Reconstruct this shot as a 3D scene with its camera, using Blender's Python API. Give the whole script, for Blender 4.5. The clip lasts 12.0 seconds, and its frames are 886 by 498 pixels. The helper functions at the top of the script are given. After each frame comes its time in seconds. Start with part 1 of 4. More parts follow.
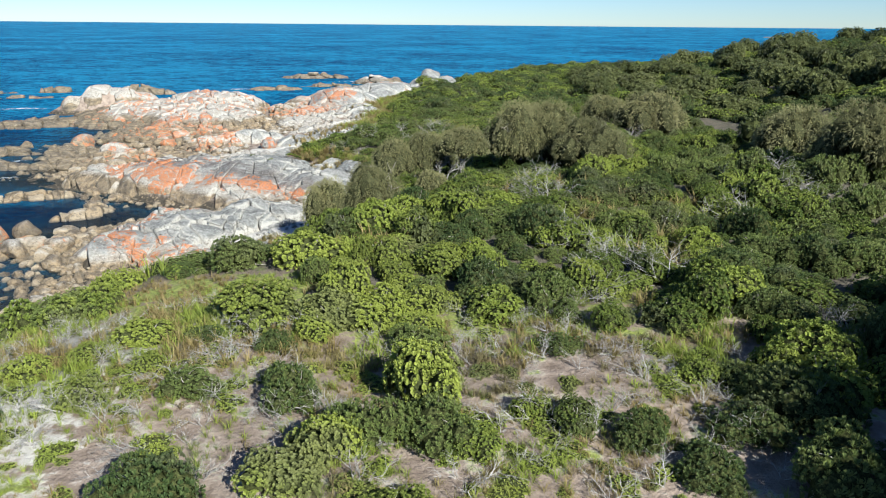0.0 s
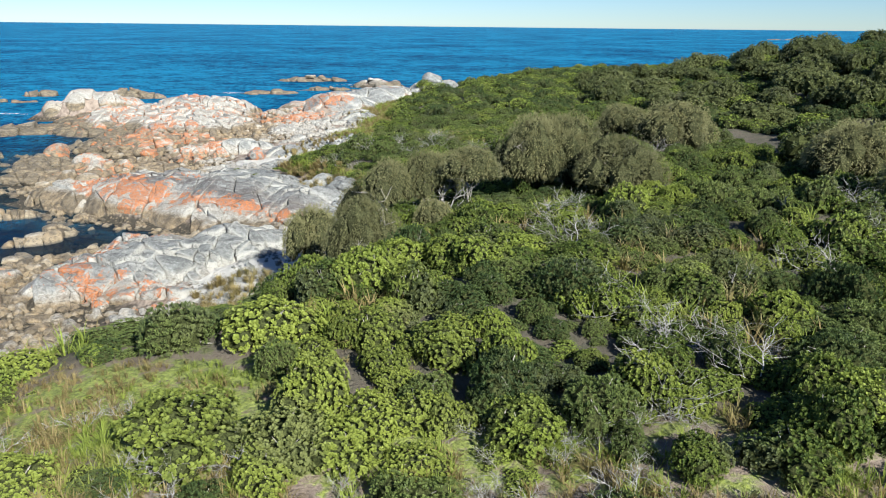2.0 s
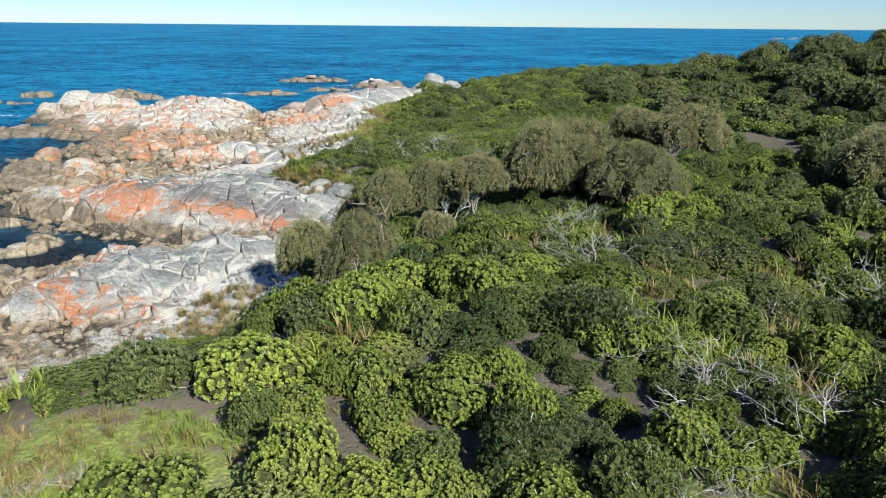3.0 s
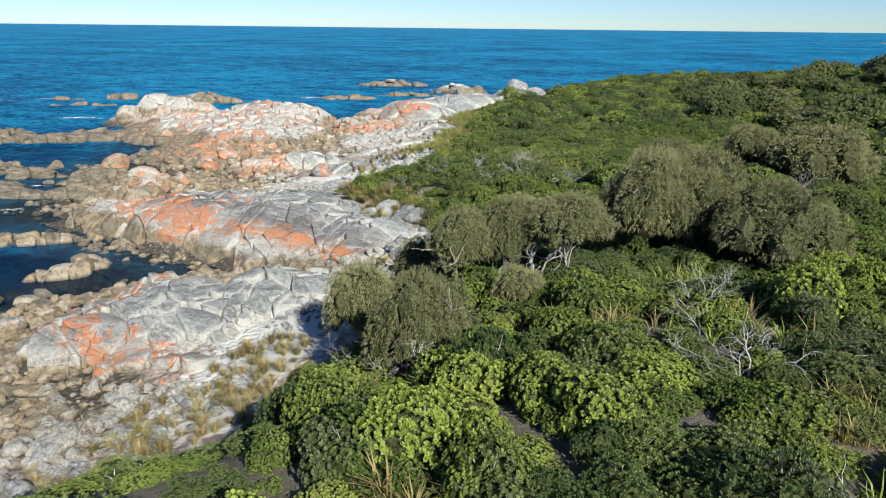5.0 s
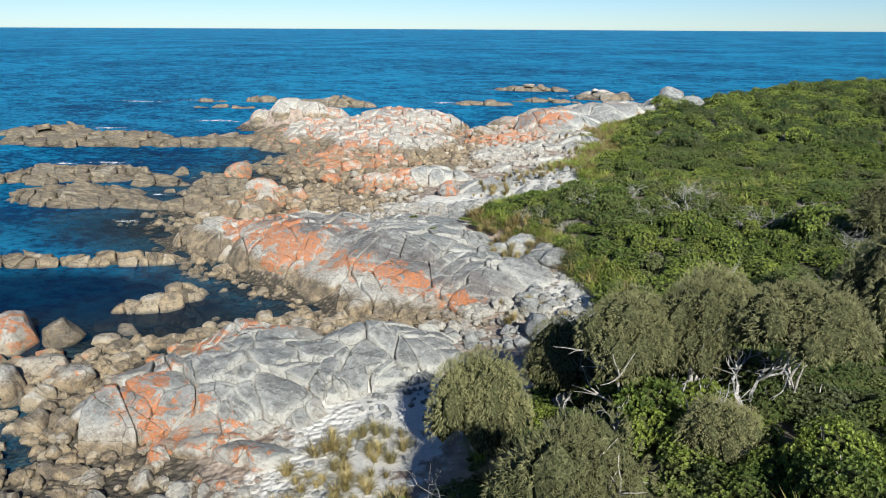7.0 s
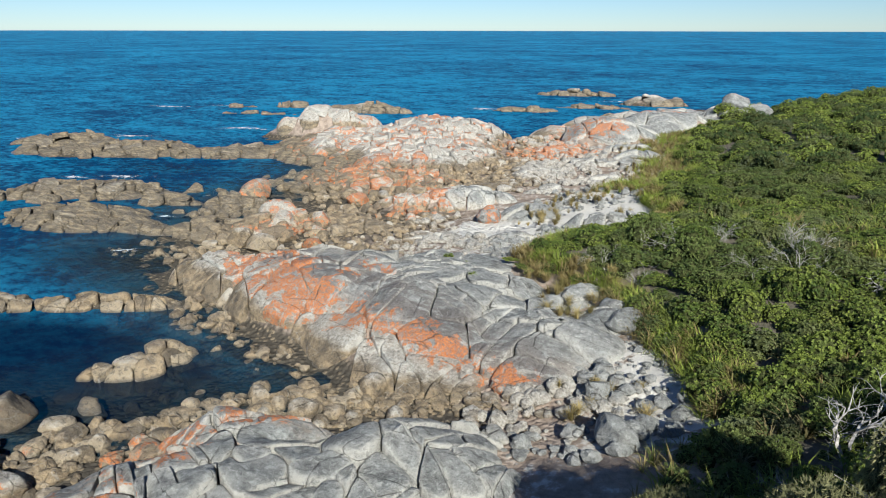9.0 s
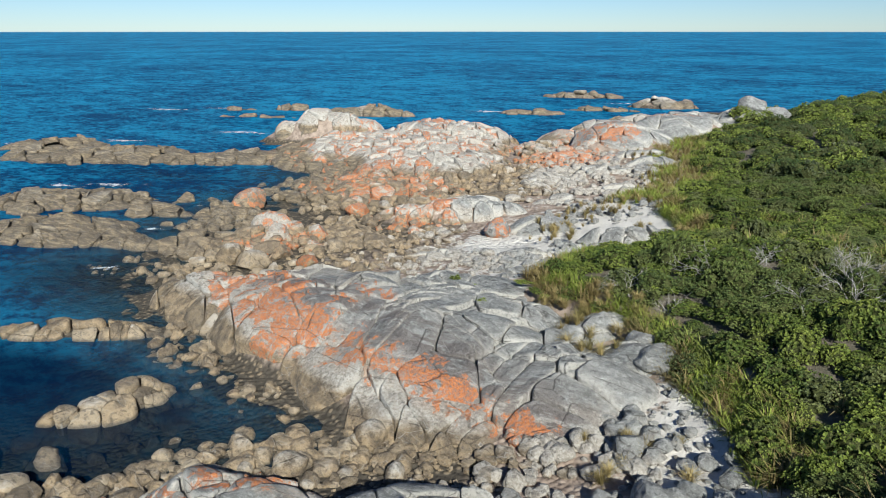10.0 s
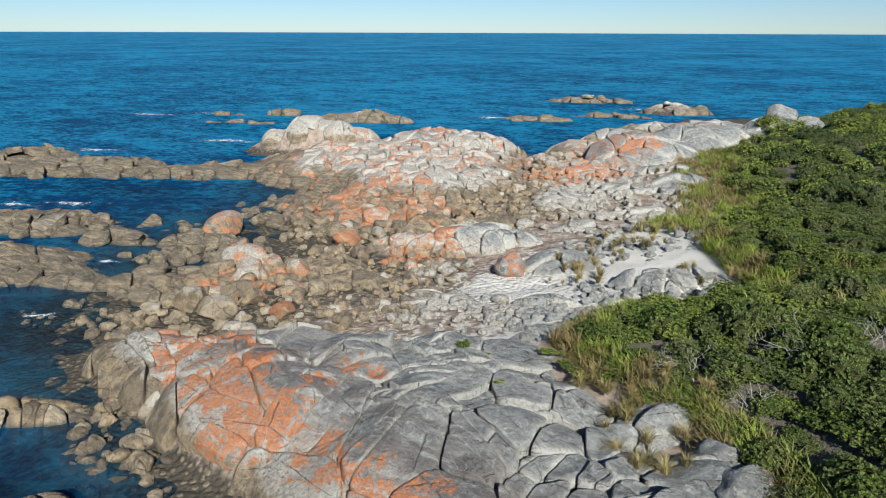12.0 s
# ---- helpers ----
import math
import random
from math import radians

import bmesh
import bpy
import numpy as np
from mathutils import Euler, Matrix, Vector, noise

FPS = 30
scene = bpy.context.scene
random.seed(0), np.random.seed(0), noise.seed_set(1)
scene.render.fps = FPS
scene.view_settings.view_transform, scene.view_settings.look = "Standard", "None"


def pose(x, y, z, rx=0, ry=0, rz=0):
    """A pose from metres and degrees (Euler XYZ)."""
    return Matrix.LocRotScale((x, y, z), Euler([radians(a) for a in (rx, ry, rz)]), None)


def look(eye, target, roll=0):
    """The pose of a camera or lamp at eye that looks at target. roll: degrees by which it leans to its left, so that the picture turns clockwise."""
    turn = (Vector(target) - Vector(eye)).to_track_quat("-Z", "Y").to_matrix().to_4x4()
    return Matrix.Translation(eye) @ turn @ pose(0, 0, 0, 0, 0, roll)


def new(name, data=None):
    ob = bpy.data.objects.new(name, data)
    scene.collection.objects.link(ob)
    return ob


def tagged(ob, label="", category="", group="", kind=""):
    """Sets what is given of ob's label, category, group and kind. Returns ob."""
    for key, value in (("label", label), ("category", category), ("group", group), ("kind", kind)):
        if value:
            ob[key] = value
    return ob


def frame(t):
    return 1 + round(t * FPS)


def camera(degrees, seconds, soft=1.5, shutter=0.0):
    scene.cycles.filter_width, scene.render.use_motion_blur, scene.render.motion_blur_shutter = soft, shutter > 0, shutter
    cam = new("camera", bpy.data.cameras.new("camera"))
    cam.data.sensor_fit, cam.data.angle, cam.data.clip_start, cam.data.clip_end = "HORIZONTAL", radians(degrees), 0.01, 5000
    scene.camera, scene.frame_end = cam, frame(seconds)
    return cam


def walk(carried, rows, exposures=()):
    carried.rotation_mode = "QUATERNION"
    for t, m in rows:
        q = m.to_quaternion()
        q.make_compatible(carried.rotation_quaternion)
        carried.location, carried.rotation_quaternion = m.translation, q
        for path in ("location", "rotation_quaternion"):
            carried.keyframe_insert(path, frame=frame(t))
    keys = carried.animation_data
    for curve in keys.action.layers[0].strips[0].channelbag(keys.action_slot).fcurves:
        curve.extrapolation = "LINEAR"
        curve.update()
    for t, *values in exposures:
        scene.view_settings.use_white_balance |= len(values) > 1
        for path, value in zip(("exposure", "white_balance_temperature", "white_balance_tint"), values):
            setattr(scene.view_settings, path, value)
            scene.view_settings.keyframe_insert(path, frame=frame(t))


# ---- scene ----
cam = camera(64.8, 12.0, soft=1.05)
PATH = [
    (0, (1.432, -0.127, 20.524), (1.365, 1.774, 19.905), 0.5),
    (0.5, (1.332, 1.727, 20.496), (1.266, 3.628, 19.879), 0.6),
    (1, (1.201, 4.104, 20.524), (1.133, 6.006, 19.907), 0.6),
    (1.5, (1.03, 6.457, 20.466), (0.962, 8.359, 19.851), 0.6),
    (2, (0.895, 8.771, 20.492), (0.826, 10.673, 19.877), 0.6),
    (2.5, (0.745, 10.559, 20.479), (0.675, 12.461, 19.866), 0.5),
    (2.7, (0.707, 11.174, 20.463), (0.636, 13.076, 19.847), 0.5),
    (4.3, (0.316, 17.725, 20.562), (0.174, 19.623, 19.947), 0.5),
    (4.5, (0.189, 18.71, 20.552), (0.024, 20.607, 19.94), 0.5),
    (5, (-0.211, 21.346, 20.566), (-0.501, 23.228, 19.955), 0.6),
    (5.5, (-0.705, 23.838, 20.535), (-1.147, 25.69, 19.925), 0.55),
    (6, (-1.364, 26.454, 20.468), (-1.902, 28.282, 19.858), 0.45),
    (6.5, (-2.16, 29.388, 20.47), (-2.758, 31.197, 19.861), 0.45),
    (7, (-3.157, 32.454, 20.481), (-3.802, 34.247, 19.873), 0.25),
    (7.2, (-3.563, 33.599, 20.481), (-4.223, 35.386, 19.874), 0.15),
    (8.8, (-6.888, 42.014, 20.468), (-7.625, 43.772, 19.862), 0.15),
    (9, (-7.302, 43.002, 20.468), (-8.045, 44.757, 19.864), 0.05),
    (9.5, (-8.391, 45.373, 20.458), (-9.143, 47.126, 19.856), 0.05),
    (10, (-9.502, 47.633, 20.395), (-10.253, 49.386, 19.793), -0.05),
    (10.5, (-10.662, 50.025, 20.36), (-11.411, 51.78, 19.759), 0.05),
    (11, (-11.871, 52.625, 20.341), (-12.619, 54.38, 19.742), 0.05),
    (11.5, (-13.048, 55.283, 20.356), (-13.797, 57.037, 19.757), 0.05),
    (12, (-14.166, 57.571, 20.342), (-14.913, 59.326, 19.743), 0.15),
]
walk(cam, [(t, look(eye, target, roll)) for t, eye, target, roll in PATH], [(0, 1.06, 6180, 3.5), (5, 0.95, 6240, 3.5), (9, 0.80, 6280, 3.5), (12, 0.69, 6280, 3.5)])

# ---- light: afternoon sun from behind and to the right, clear sky ----
SUN = Vector((0.50, -0.68, 0.54)).normalized()
world = bpy.data.worlds.new("sky")
scene.world = world
world.use_nodes = True
sky = world.node_tree.nodes.new("ShaderNodeTexSky")
sky.sky_type, sky.sun_disc = "NISHITA", False
sky.sun_elevation, sky.sun_rotation = math.asin(SUN.z), math.atan2(SUN.x, SUN.y)
sky.air_density, sky.dust_density, sky.ozone_density = 0.85, 0.0, 3.2
back = world.node_tree.nodes["Background"]
back.inputs["Strength"].default_value = 0.047
tint = world.node_tree.nodes.new("ShaderNodeMixRGB")
tint.blend_type, tint.inputs[0].default_value, tint.inputs[2].default_value = "MULTIPLY", 1.0, (0.82, 0.975, 1.25, 1)
world.node_tree.links.new(sky.outputs[0], tint.inputs[1])
world.node_tree.links.new(tint.outputs[0], back.inputs[0])
lamp = bpy.data.lights.new("sun", "SUN")
lamp.energy, lamp.angle, lamp.color = 5.0, radians(0.53), (1.0, 0.97, 0.92)
sun = new("sun", lamp)
sun.matrix_world = look(SUN * 100, (0, 0, 0))

# ---- materials ----


class Nodes:
    """A small helper to write node trees in few lines."""

    def __init__(self, name):
        self.mat = bpy.data.materials.new(name)
        self.mat.use_nodes = True
        self.tree = self.mat.node_tree
        self.bsdf = self.tree.nodes["Principled BSDF"]

    def put(self, socket, value):
        if isinstance(value, bpy.types.NodeSocket):
            self.tree.links.new(value, socket)
        elif isinstance(value, tuple) and len(value) == 3 and socket.type == "RGBA":
            socket.default_value = (*value, 1)
        else:
            socket.default_value = value

    def node(self, kind, out=0, **inputs):
        n = self.tree.nodes.new("ShaderNode" + kind)
        for key, value in inputs.items():
            self.put(n.inputs[key.replace("_", " ")], value)
        return n.outputs[out]

    def pos(self):
        return self.node("NewGeometry")

    def island(self):
        return self.tree.nodes.new("ShaderNodeNewGeometry").outputs["Random Per Island"]

    def noise(self, scale, detail=4.0, rough=0.55, at=None, distort=0.0):
        return self.node("TexNoise", Vector=at or self.pos(), Scale=scale, Detail=detail, Roughness=rough, Distortion=distort)

    def math(self, op, a, b=0.0, c=0.0, clamp=False):
        n = self.tree.nodes.new("ShaderNodeMath")
        n.operation, n.use_clamp = op, clamp
        for i, v in enumerate((a, b, c)):
            self.put(n.inputs[i], v)
        return n.outputs[0]

    def step(self, value, low, high, to0=0.0, to1=1.0):
        n = self.tree.nodes.new("ShaderNodeMapRange")
        n.interpolation_type = "SMOOTHSTEP"
        for i, v in enumerate((value, low, high, to0, to1)):
            self.put(n.inputs[i], v)
        return n.outputs[0]

    def mix(self, fac, a, b):
        n = self.tree.nodes.new("ShaderNodeMix")
        n.data_type = "RGBA"
        self.put(n.inputs[0], fac), self.put(n.inputs[6], a), self.put(n.inputs[7], b)
        return n.outputs[2]

    def attr(self, name):
        n = self.tree.nodes.new("ShaderNodeAttribute")
        n.attribute_name = name
        return n.outputs["Fac"]

    def bump(self, height, strength, distance, normal=None):
        inputs = dict(Height=height, Strength=strength, Distance=distance)
        if normal:
            inputs["Normal"] = normal
        return self.node("Bump", **inputs)

    def done(self, color, rough=0.8, normal=None, specular=0.3):
        self.put(self.bsdf.inputs["Base Color"], color)
        self.put(self.bsdf.inputs["Roughness"], rough)
        self.put(self.bsdf.inputs["Specular IOR Level"], specular)
        if normal:
            self.put(self.bsdf.inputs["Normal"], normal)
        return self.mat


def rock_material():
    n = Nodes("granite")
    broad, mid, fine, grit = n.noise(0.28, 5), n.noise(1.3, 7, 0.62), n.noise(6.0, 6, 0.68), n.noise(34.0, 3)
    x, y, z = (n.node("SeparateXYZ", i, Vector=n.pos()) for i in range(3))
    info = n.tree.nodes.new("ShaderNodeObjectInfo")
    own = n.math("FRACT", n.math("ADD", info.outputs["Random"], n.island()))
    crisp = n.noise(3.2, 9, 0.72, distort=0.3)
    streak = n.noise(0.8, 8, 0.7, n.node("Mapping", Vector=n.pos(), Rotation=(0, 0, 0.5), Scale=(0.5, 1.6, 1.0)), 0.8)
    # dark lichen on the weathered tops, paler where it has worn off
    grey = n.mix(n.step(mid, 0.34, 0.66), (0.098, 0.101, 0.094), (0.285, 0.288, 0.268))
    grey = n.mix(n.math("MULTIPLY", n.step(broad, 0.46, 0.64), 0.55), grey, (0.36, 0.345, 0.32))
    grey = n.mix(n.step(streak, 0.52, 0.62, 0.0, 0.7), grey, (0.062, 0.056, 0.054))
    grey = n.mix(n.math("MULTIPLY", n.step(n.noise(2.2, 8, 0.7), 0.55, 0.68), 0.55), grey, (0.43, 0.425, 0.41))
    grey = n.mix(n.math("MULTIPLY", own, 0.30), grey, (0.36, 0.345, 0.32))
    grey = n.mix(n.step(crisp, 0.48, 0.33, 0.0, 0.7), grey, (0.055, 0.052, 0.052))
    grey = n.mix(n.step(crisp, 0.52, 0.64, 0.0, 0.65), grey, (0.50, 0.49, 0.46))
    zz = n.math("ADD", z, n.math("MULTIPLY", n.math("SUBTRACT", mid, 0.5), 1.5))
    zz = n.math("ADD", zz, n.math("MULTIPLY", n.math("SUBTRACT", own, 0.5), 0.5))
    exposed = n.math("ADD", n.step(y, 112, 135, 0.0, 0.55), n.step(x, -31, -40, 0.0, 1.3))
    exposed = n.math("ADD", exposed, n.math("ADD", n.step(y, 75, 71, 0.0, -0.9), n.step(x, -68, -76, 0.0, 2.4)))
    exposed = n.math("ADD", exposed, n.math("ADD", n.step(y, 99, 105, 0.0, -0.9), n.step(y, 119, 125, 0.0, 0.9)))
    pale = n.mix(n.step(fine, 0.3, 0.7), (0.27, 0.232, 0.185), (0.56, 0.51, 0.44))
    pale = n.mix(n.step(crisp, 0.49, 0.37, 0.0, 0.7), pale, (0.135, 0.11, 0.09))
    color = n.mix(n.step(n.math("SUBTRACT", zz, exposed), 2.75, 2.0), grey, pale)
    worn = n.math("MULTIPLY", n.attr("rim"), n.step(n.math("ADD", fine, n.math("MULTIPLY", mid, 0.6)), 0.56, 0.86))
    color = n.mix(n.math("MULTIPLY", worn, 0.85), color, (0.56, 0.525, 0.465))
    tan = n.mix(n.step(mid, 0.36, 0.62), (0.115, 0.076, 0.038), (0.37, 0.262, 0.140))
    tan = n.mix(n.step(own, 0.55, 1.0, 0.0, 0.75), tan, (0.44, 0.345, 0.225))
    tan = n.mix(n.math("MULTIPLY", n.step(own, 0.82, 0.88, 0.0, 0.8), n.step(zz, 0.8, 1.2)), tan, (0.52, 0.46, 0.38))
    tan = n.mix(n.step(own, 0.35, 0.0, 0.0, 0.6), tan, (0.095, 0.070, 0.040))
    tan = n.mix(n.step(crisp, 0.49, 0.36, 0.0, 0.7), tan, (0.05, 0.037, 0.022))
    color = n.mix(n.step(n.math("SUBTRACT", zz, n.math("MULTIPLY", exposed, 0.5)), 1.6, 0.95), color, tan)
    ledge = n.math("MULTIPLY", n.math("MAXIMUM", n.step(x, -50, -62), n.step(y, 196, 210)), n.step(zz, 2.6, 1.6))
    bed = n.noise(2.4, 8, 0.7, n.node("Mapping", Vector=n.pos(), Rotation=(0, 0, -0.3), Scale=(0.16, 1.0, 2.2)))
    color = n.mix(n.math("MULTIPLY", ledge, 0.8), color, n.mix(n.step(bed, 0.40, 0.60), (0.058, 0.040, 0.021), (0.30, 0.222, 0.122)))
    color = n.mix(n.math("MULTIPLY", ledge, n.step(streak, 0.44, 0.60, 0.0, 0.7)), color, (0.060, 0.042, 0.024))
    zone = n.math("ADD", n.attr("orange"), n.node("SeparateColor", 0, Color=info.outputs["Color"]))
    ragged = n.math("SUBTRACT", n.noise(0.9, 9, 0.70, distort=0.8), 0.5)
    lichen = n.math("ADD", n.math("MULTIPLY", zone, 0.72), n.math("MULTIPLY", ragged, 4.2))
    lichen = n.math("ADD", lichen, n.math("MULTIPLY", n.math("SUBTRACT", own, 0.5), 0.7))
    lichen = n.math("MULTIPLY", n.step(lichen, 0.46, 0.66), n.step(zone, 0.05, 0.2))
    lichen = n.math("MULTIPLY", lichen, n.step(n.math("ADD", n.math("MULTIPLY", fine, 0.5), n.math("MULTIPLY", crisp, 0.5)), 0.40, 0.54, 0.08, 0.95))
    halo = n.math("MULTIPLY", n.step(zone, 0.1, 0.9), n.step(ragged, -0.12, 0.12))
    color = n.mix(n.math("MULTIPLY", halo, 0.5), color, (0.46, 0.31, 0.20))
    soot = n.math("MULTIPLY", n.attr("soot"), n.step(streak, 0.38, 0.52))
    color = n.mix(n.math("MULTIPLY", soot, 0.8), color, (0.080, 0.056, 0.050))
    color = n.mix(lichen, color, n.mix(n.step(fine, 0.3, 0.7), (0.34, 0.070, 0.010), (0.66, 0.205, 0.028)))
    wet = n.step(n.math("ADD", z, n.math("MULTIPLY", fine, 0.3)), 0.42, 0.16)
    color = n.mix(n.math("MULTIPLY", wet, 0.8), color, (0.032, 0.024, 0.012))
    color = n.mix(0.17, color, n.mix(n.step(grit, 0.3, 0.7), (0.015, 0.015, 0.015), (0.6, 0.58, 0.55)))
    warp = n.tree.nodes.new("ShaderNodeTexNoise")
    n.put(warp.inputs["Vector"], n.pos()), n.put(warp.inputs["Scale"], 0.7)
    seams = []
    for scale, turn, width in ((0.42, 0.6, 0.012), (1.1, 0.9, 0.016)):
        cracks = n.tree.nodes.new("ShaderNodeTexVoronoi")
        cracks.feature = "DISTANCE_TO_EDGE"
        bent = n.node("MixRGB", Fac=0.12, Color1=n.pos(), Color2=warp.outputs["Color"])
        n.put(cracks.inputs["Vector"], n.node("Mapping", Vector=bent, Rotation=(0, 0, turn), Scale=(0.55, 1.5, 1.0)))
        n.put(cracks.inputs["Scale"], scale)
        seams.append(n.step(cracks.outputs["Distance"], 0.0, width))
    line = n.math("MAXIMUM", seams[0], n.step(mid, 0.50, 0.60))
    vein = n.math("MAXIMUM", seams[1], n.step(broad, 0.44, 0.56))
    color = n.mix(n.math("MULTIPLY", n.math("SUBTRACT", 1.0, line), 0.6), color, (0.045, 0.036, 0.03))
    color = n.mix(n.math("MULTIPLY", n.math("SUBTRACT", 1.0, vein), 0.4), color, (0.46, 0.44, 0.40))
    h = n.math("ADD", n.math("MULTIPLY", mid, 0.7), n.math("MULTIPLY", crisp, 0.8))
    h = n.math("ADD", h, n.math("MULTIPLY", line, 0.22))
    normal = n.bump(grit, 0.4, 0.03, n.bump(fine, 0.8, 0.09, n.bump(h, 0.95, 0.42)))
    return n.done(color, n.step(wet, 0, 1, 0.85, 0.35), normal, 0.3)


def ground_material():
    n = Nodes("sandy_soil")
    broad, mid, fine, grit = n.noise(0.22, 5), n.noise(1.1, 7, 0.62), n.noise(7.0, 6, 0.65), n.noise(45.0, 3)
    z = n.node("SeparateXYZ", 2, Vector=n.pos())
    dirt = n.mix(n.step(mid, 0.3, 0.7), (0.175, 0.122, 0.090), (0.40, 0.31, 0.245))
    sand = n.mix(fine, (0.46, 0.42, 0.37), (0.72, 0.68, 0.62))
    grass = n.mix(n.step(fine, 0.3, 0.7), (0.110, 0.145, 0.026), (0.37, 0.42, 0.068))
    color = n.mix(n.step(n.math("ADD", n.attr("sand"), n.math("MULTIPLY", n.math("SUBTRACT", mid, 0.5), 1.6)), 0.42, 0.66), dirt, sand)
    color = n.mix(n.step(n.math("ADD", n.attr("grass"), n.math("MULTIPLY", n.math("SUBTRACT", mid, 0.5), 1.7)), 0.42, 0.62), color, grass)
    # much darker ground where the scrub grows
    color = n.mix(n.math("MULTIPLY", n.attr("scrub_floor"), n.step(mid, 0.3, 0.6, 0.6, 1.0)), color, (0.030, 0.032, 0.014))
    pebbles = n.tree.nodes.new("ShaderNodeTexVoronoi")
    n.put(pebbles.inputs["Vector"], n.pos()), n.put(pebbles.inputs["Scale"], 2.6)
    bits = n.node("SeparateColor", 0, Color=pebbles.outputs["Color"])
    low = n.mix(n.step(n.math("ADD", fine, n.math("MULTIPLY", n.math("SUBTRACT", bits, 0.5), 0.8)), 0.3, 0.75), (0.035, 0.026, 0.015), (0.20, 0.150, 0.092))
    low = n.mix(n.step(pebbles.outputs["Distance"], 0.30, 0.55), low, (0.025, 0.018, 0.010))
    shore = n.step(z, 2.2, 1.2)
    color = n.mix(n.step(n.math("ADD", z, n.math("MULTIPLY", mid, 0.8)), 1.5, 0.8), color, low)
    color = n.mix(n.step(z, 0.15, -0.4), color, n.mix(mid, (0.014, 0.014, 0.009), (0.07, 0.065, 0.04)))
    color = n.mix(0.15, color, n.mix(grit, (0.04, 0.03, 0.02), (0.6, 0.55, 0.48)))
    h = n.math("ADD", n.math("MULTIPLY", fine, 0.6), n.math("MULTIPLY", mid, 0.8))
    h = n.math("SUBTRACT", h, n.math("MULTIPLY", shore, n.math("MULTIPLY", pebbles.outputs["Distance"], 1.2)))
    return n.done(color, 0.95, n.bump(grit, 0.3, 0.03, n.bump(h, 0.7, 0.3)), 0.1)


def water_material():
    n = Nodes("sea_water")
    n.bsdf.inputs["IOR"].default_value = 1.33
    at = n.node("Mapping", Vector=n.pos(), Rotation=(0, 0, 0.35), Scale=(0.75, 1.0, 1.0))
    swell, chop, ripple = n.noise(0.06, 4, 0.6, at), n.noise(0.15, 9, 0.74, at), n.noise(2.0, 5, 0.65, at)
    patch = n.noise(0.012, 5, 0.65)
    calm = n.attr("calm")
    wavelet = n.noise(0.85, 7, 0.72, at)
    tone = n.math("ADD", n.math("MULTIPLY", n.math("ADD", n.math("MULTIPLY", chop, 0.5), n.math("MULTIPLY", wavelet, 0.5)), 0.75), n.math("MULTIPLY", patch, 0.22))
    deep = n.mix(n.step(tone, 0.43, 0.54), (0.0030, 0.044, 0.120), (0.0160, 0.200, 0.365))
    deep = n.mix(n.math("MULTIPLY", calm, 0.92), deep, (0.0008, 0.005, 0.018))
    amount = n.math("SUBTRACT", 1.0, n.math("MULTIPLY", calm, 0.9))
    normal = n.bump(ripple, n.math("MULTIPLY", amount, 0.5), 0.15, n.bump(chop, n.math("MULTIPLY", amount, 0.9), 2.0, n.bump(swell, 0.25, 2.0)))
    body = n.node("BsdfDiffuse", Color=deep, Normal=normal)
    shine = n.node("BsdfGlossy", Color=(0.9, 0.95, 1.0), Roughness=0.12, Normal=normal)
    share = n.math("ADD", n.math("MULTIPLY", n.node("LayerWeight", Blend=0.12, Normal=normal), 0.17), 0.012)
    mixed = n.node("MixShader", Fac=share)
    n.tree.links.new(body, mixed.node.inputs[1])
    n.tree.links.new(shine, mixed.node.inputs[2])
    clear = n.node("BsdfTransparent", Color=(0.30, 0.36, 0.36))
    out = n.tree.nodes["Material Output"]
    blend = n.node("MixShader", Fac=n.math("MULTIPLY", n.attr("shallow"), 0.8))
    mixer = blend.node
    n.tree.links.new(mixed, mixer.inputs[1])
    n.tree.links.new(clear, mixer.inputs[2])
    n.tree.links.new(blend, out.inputs[0])
    return n.mat


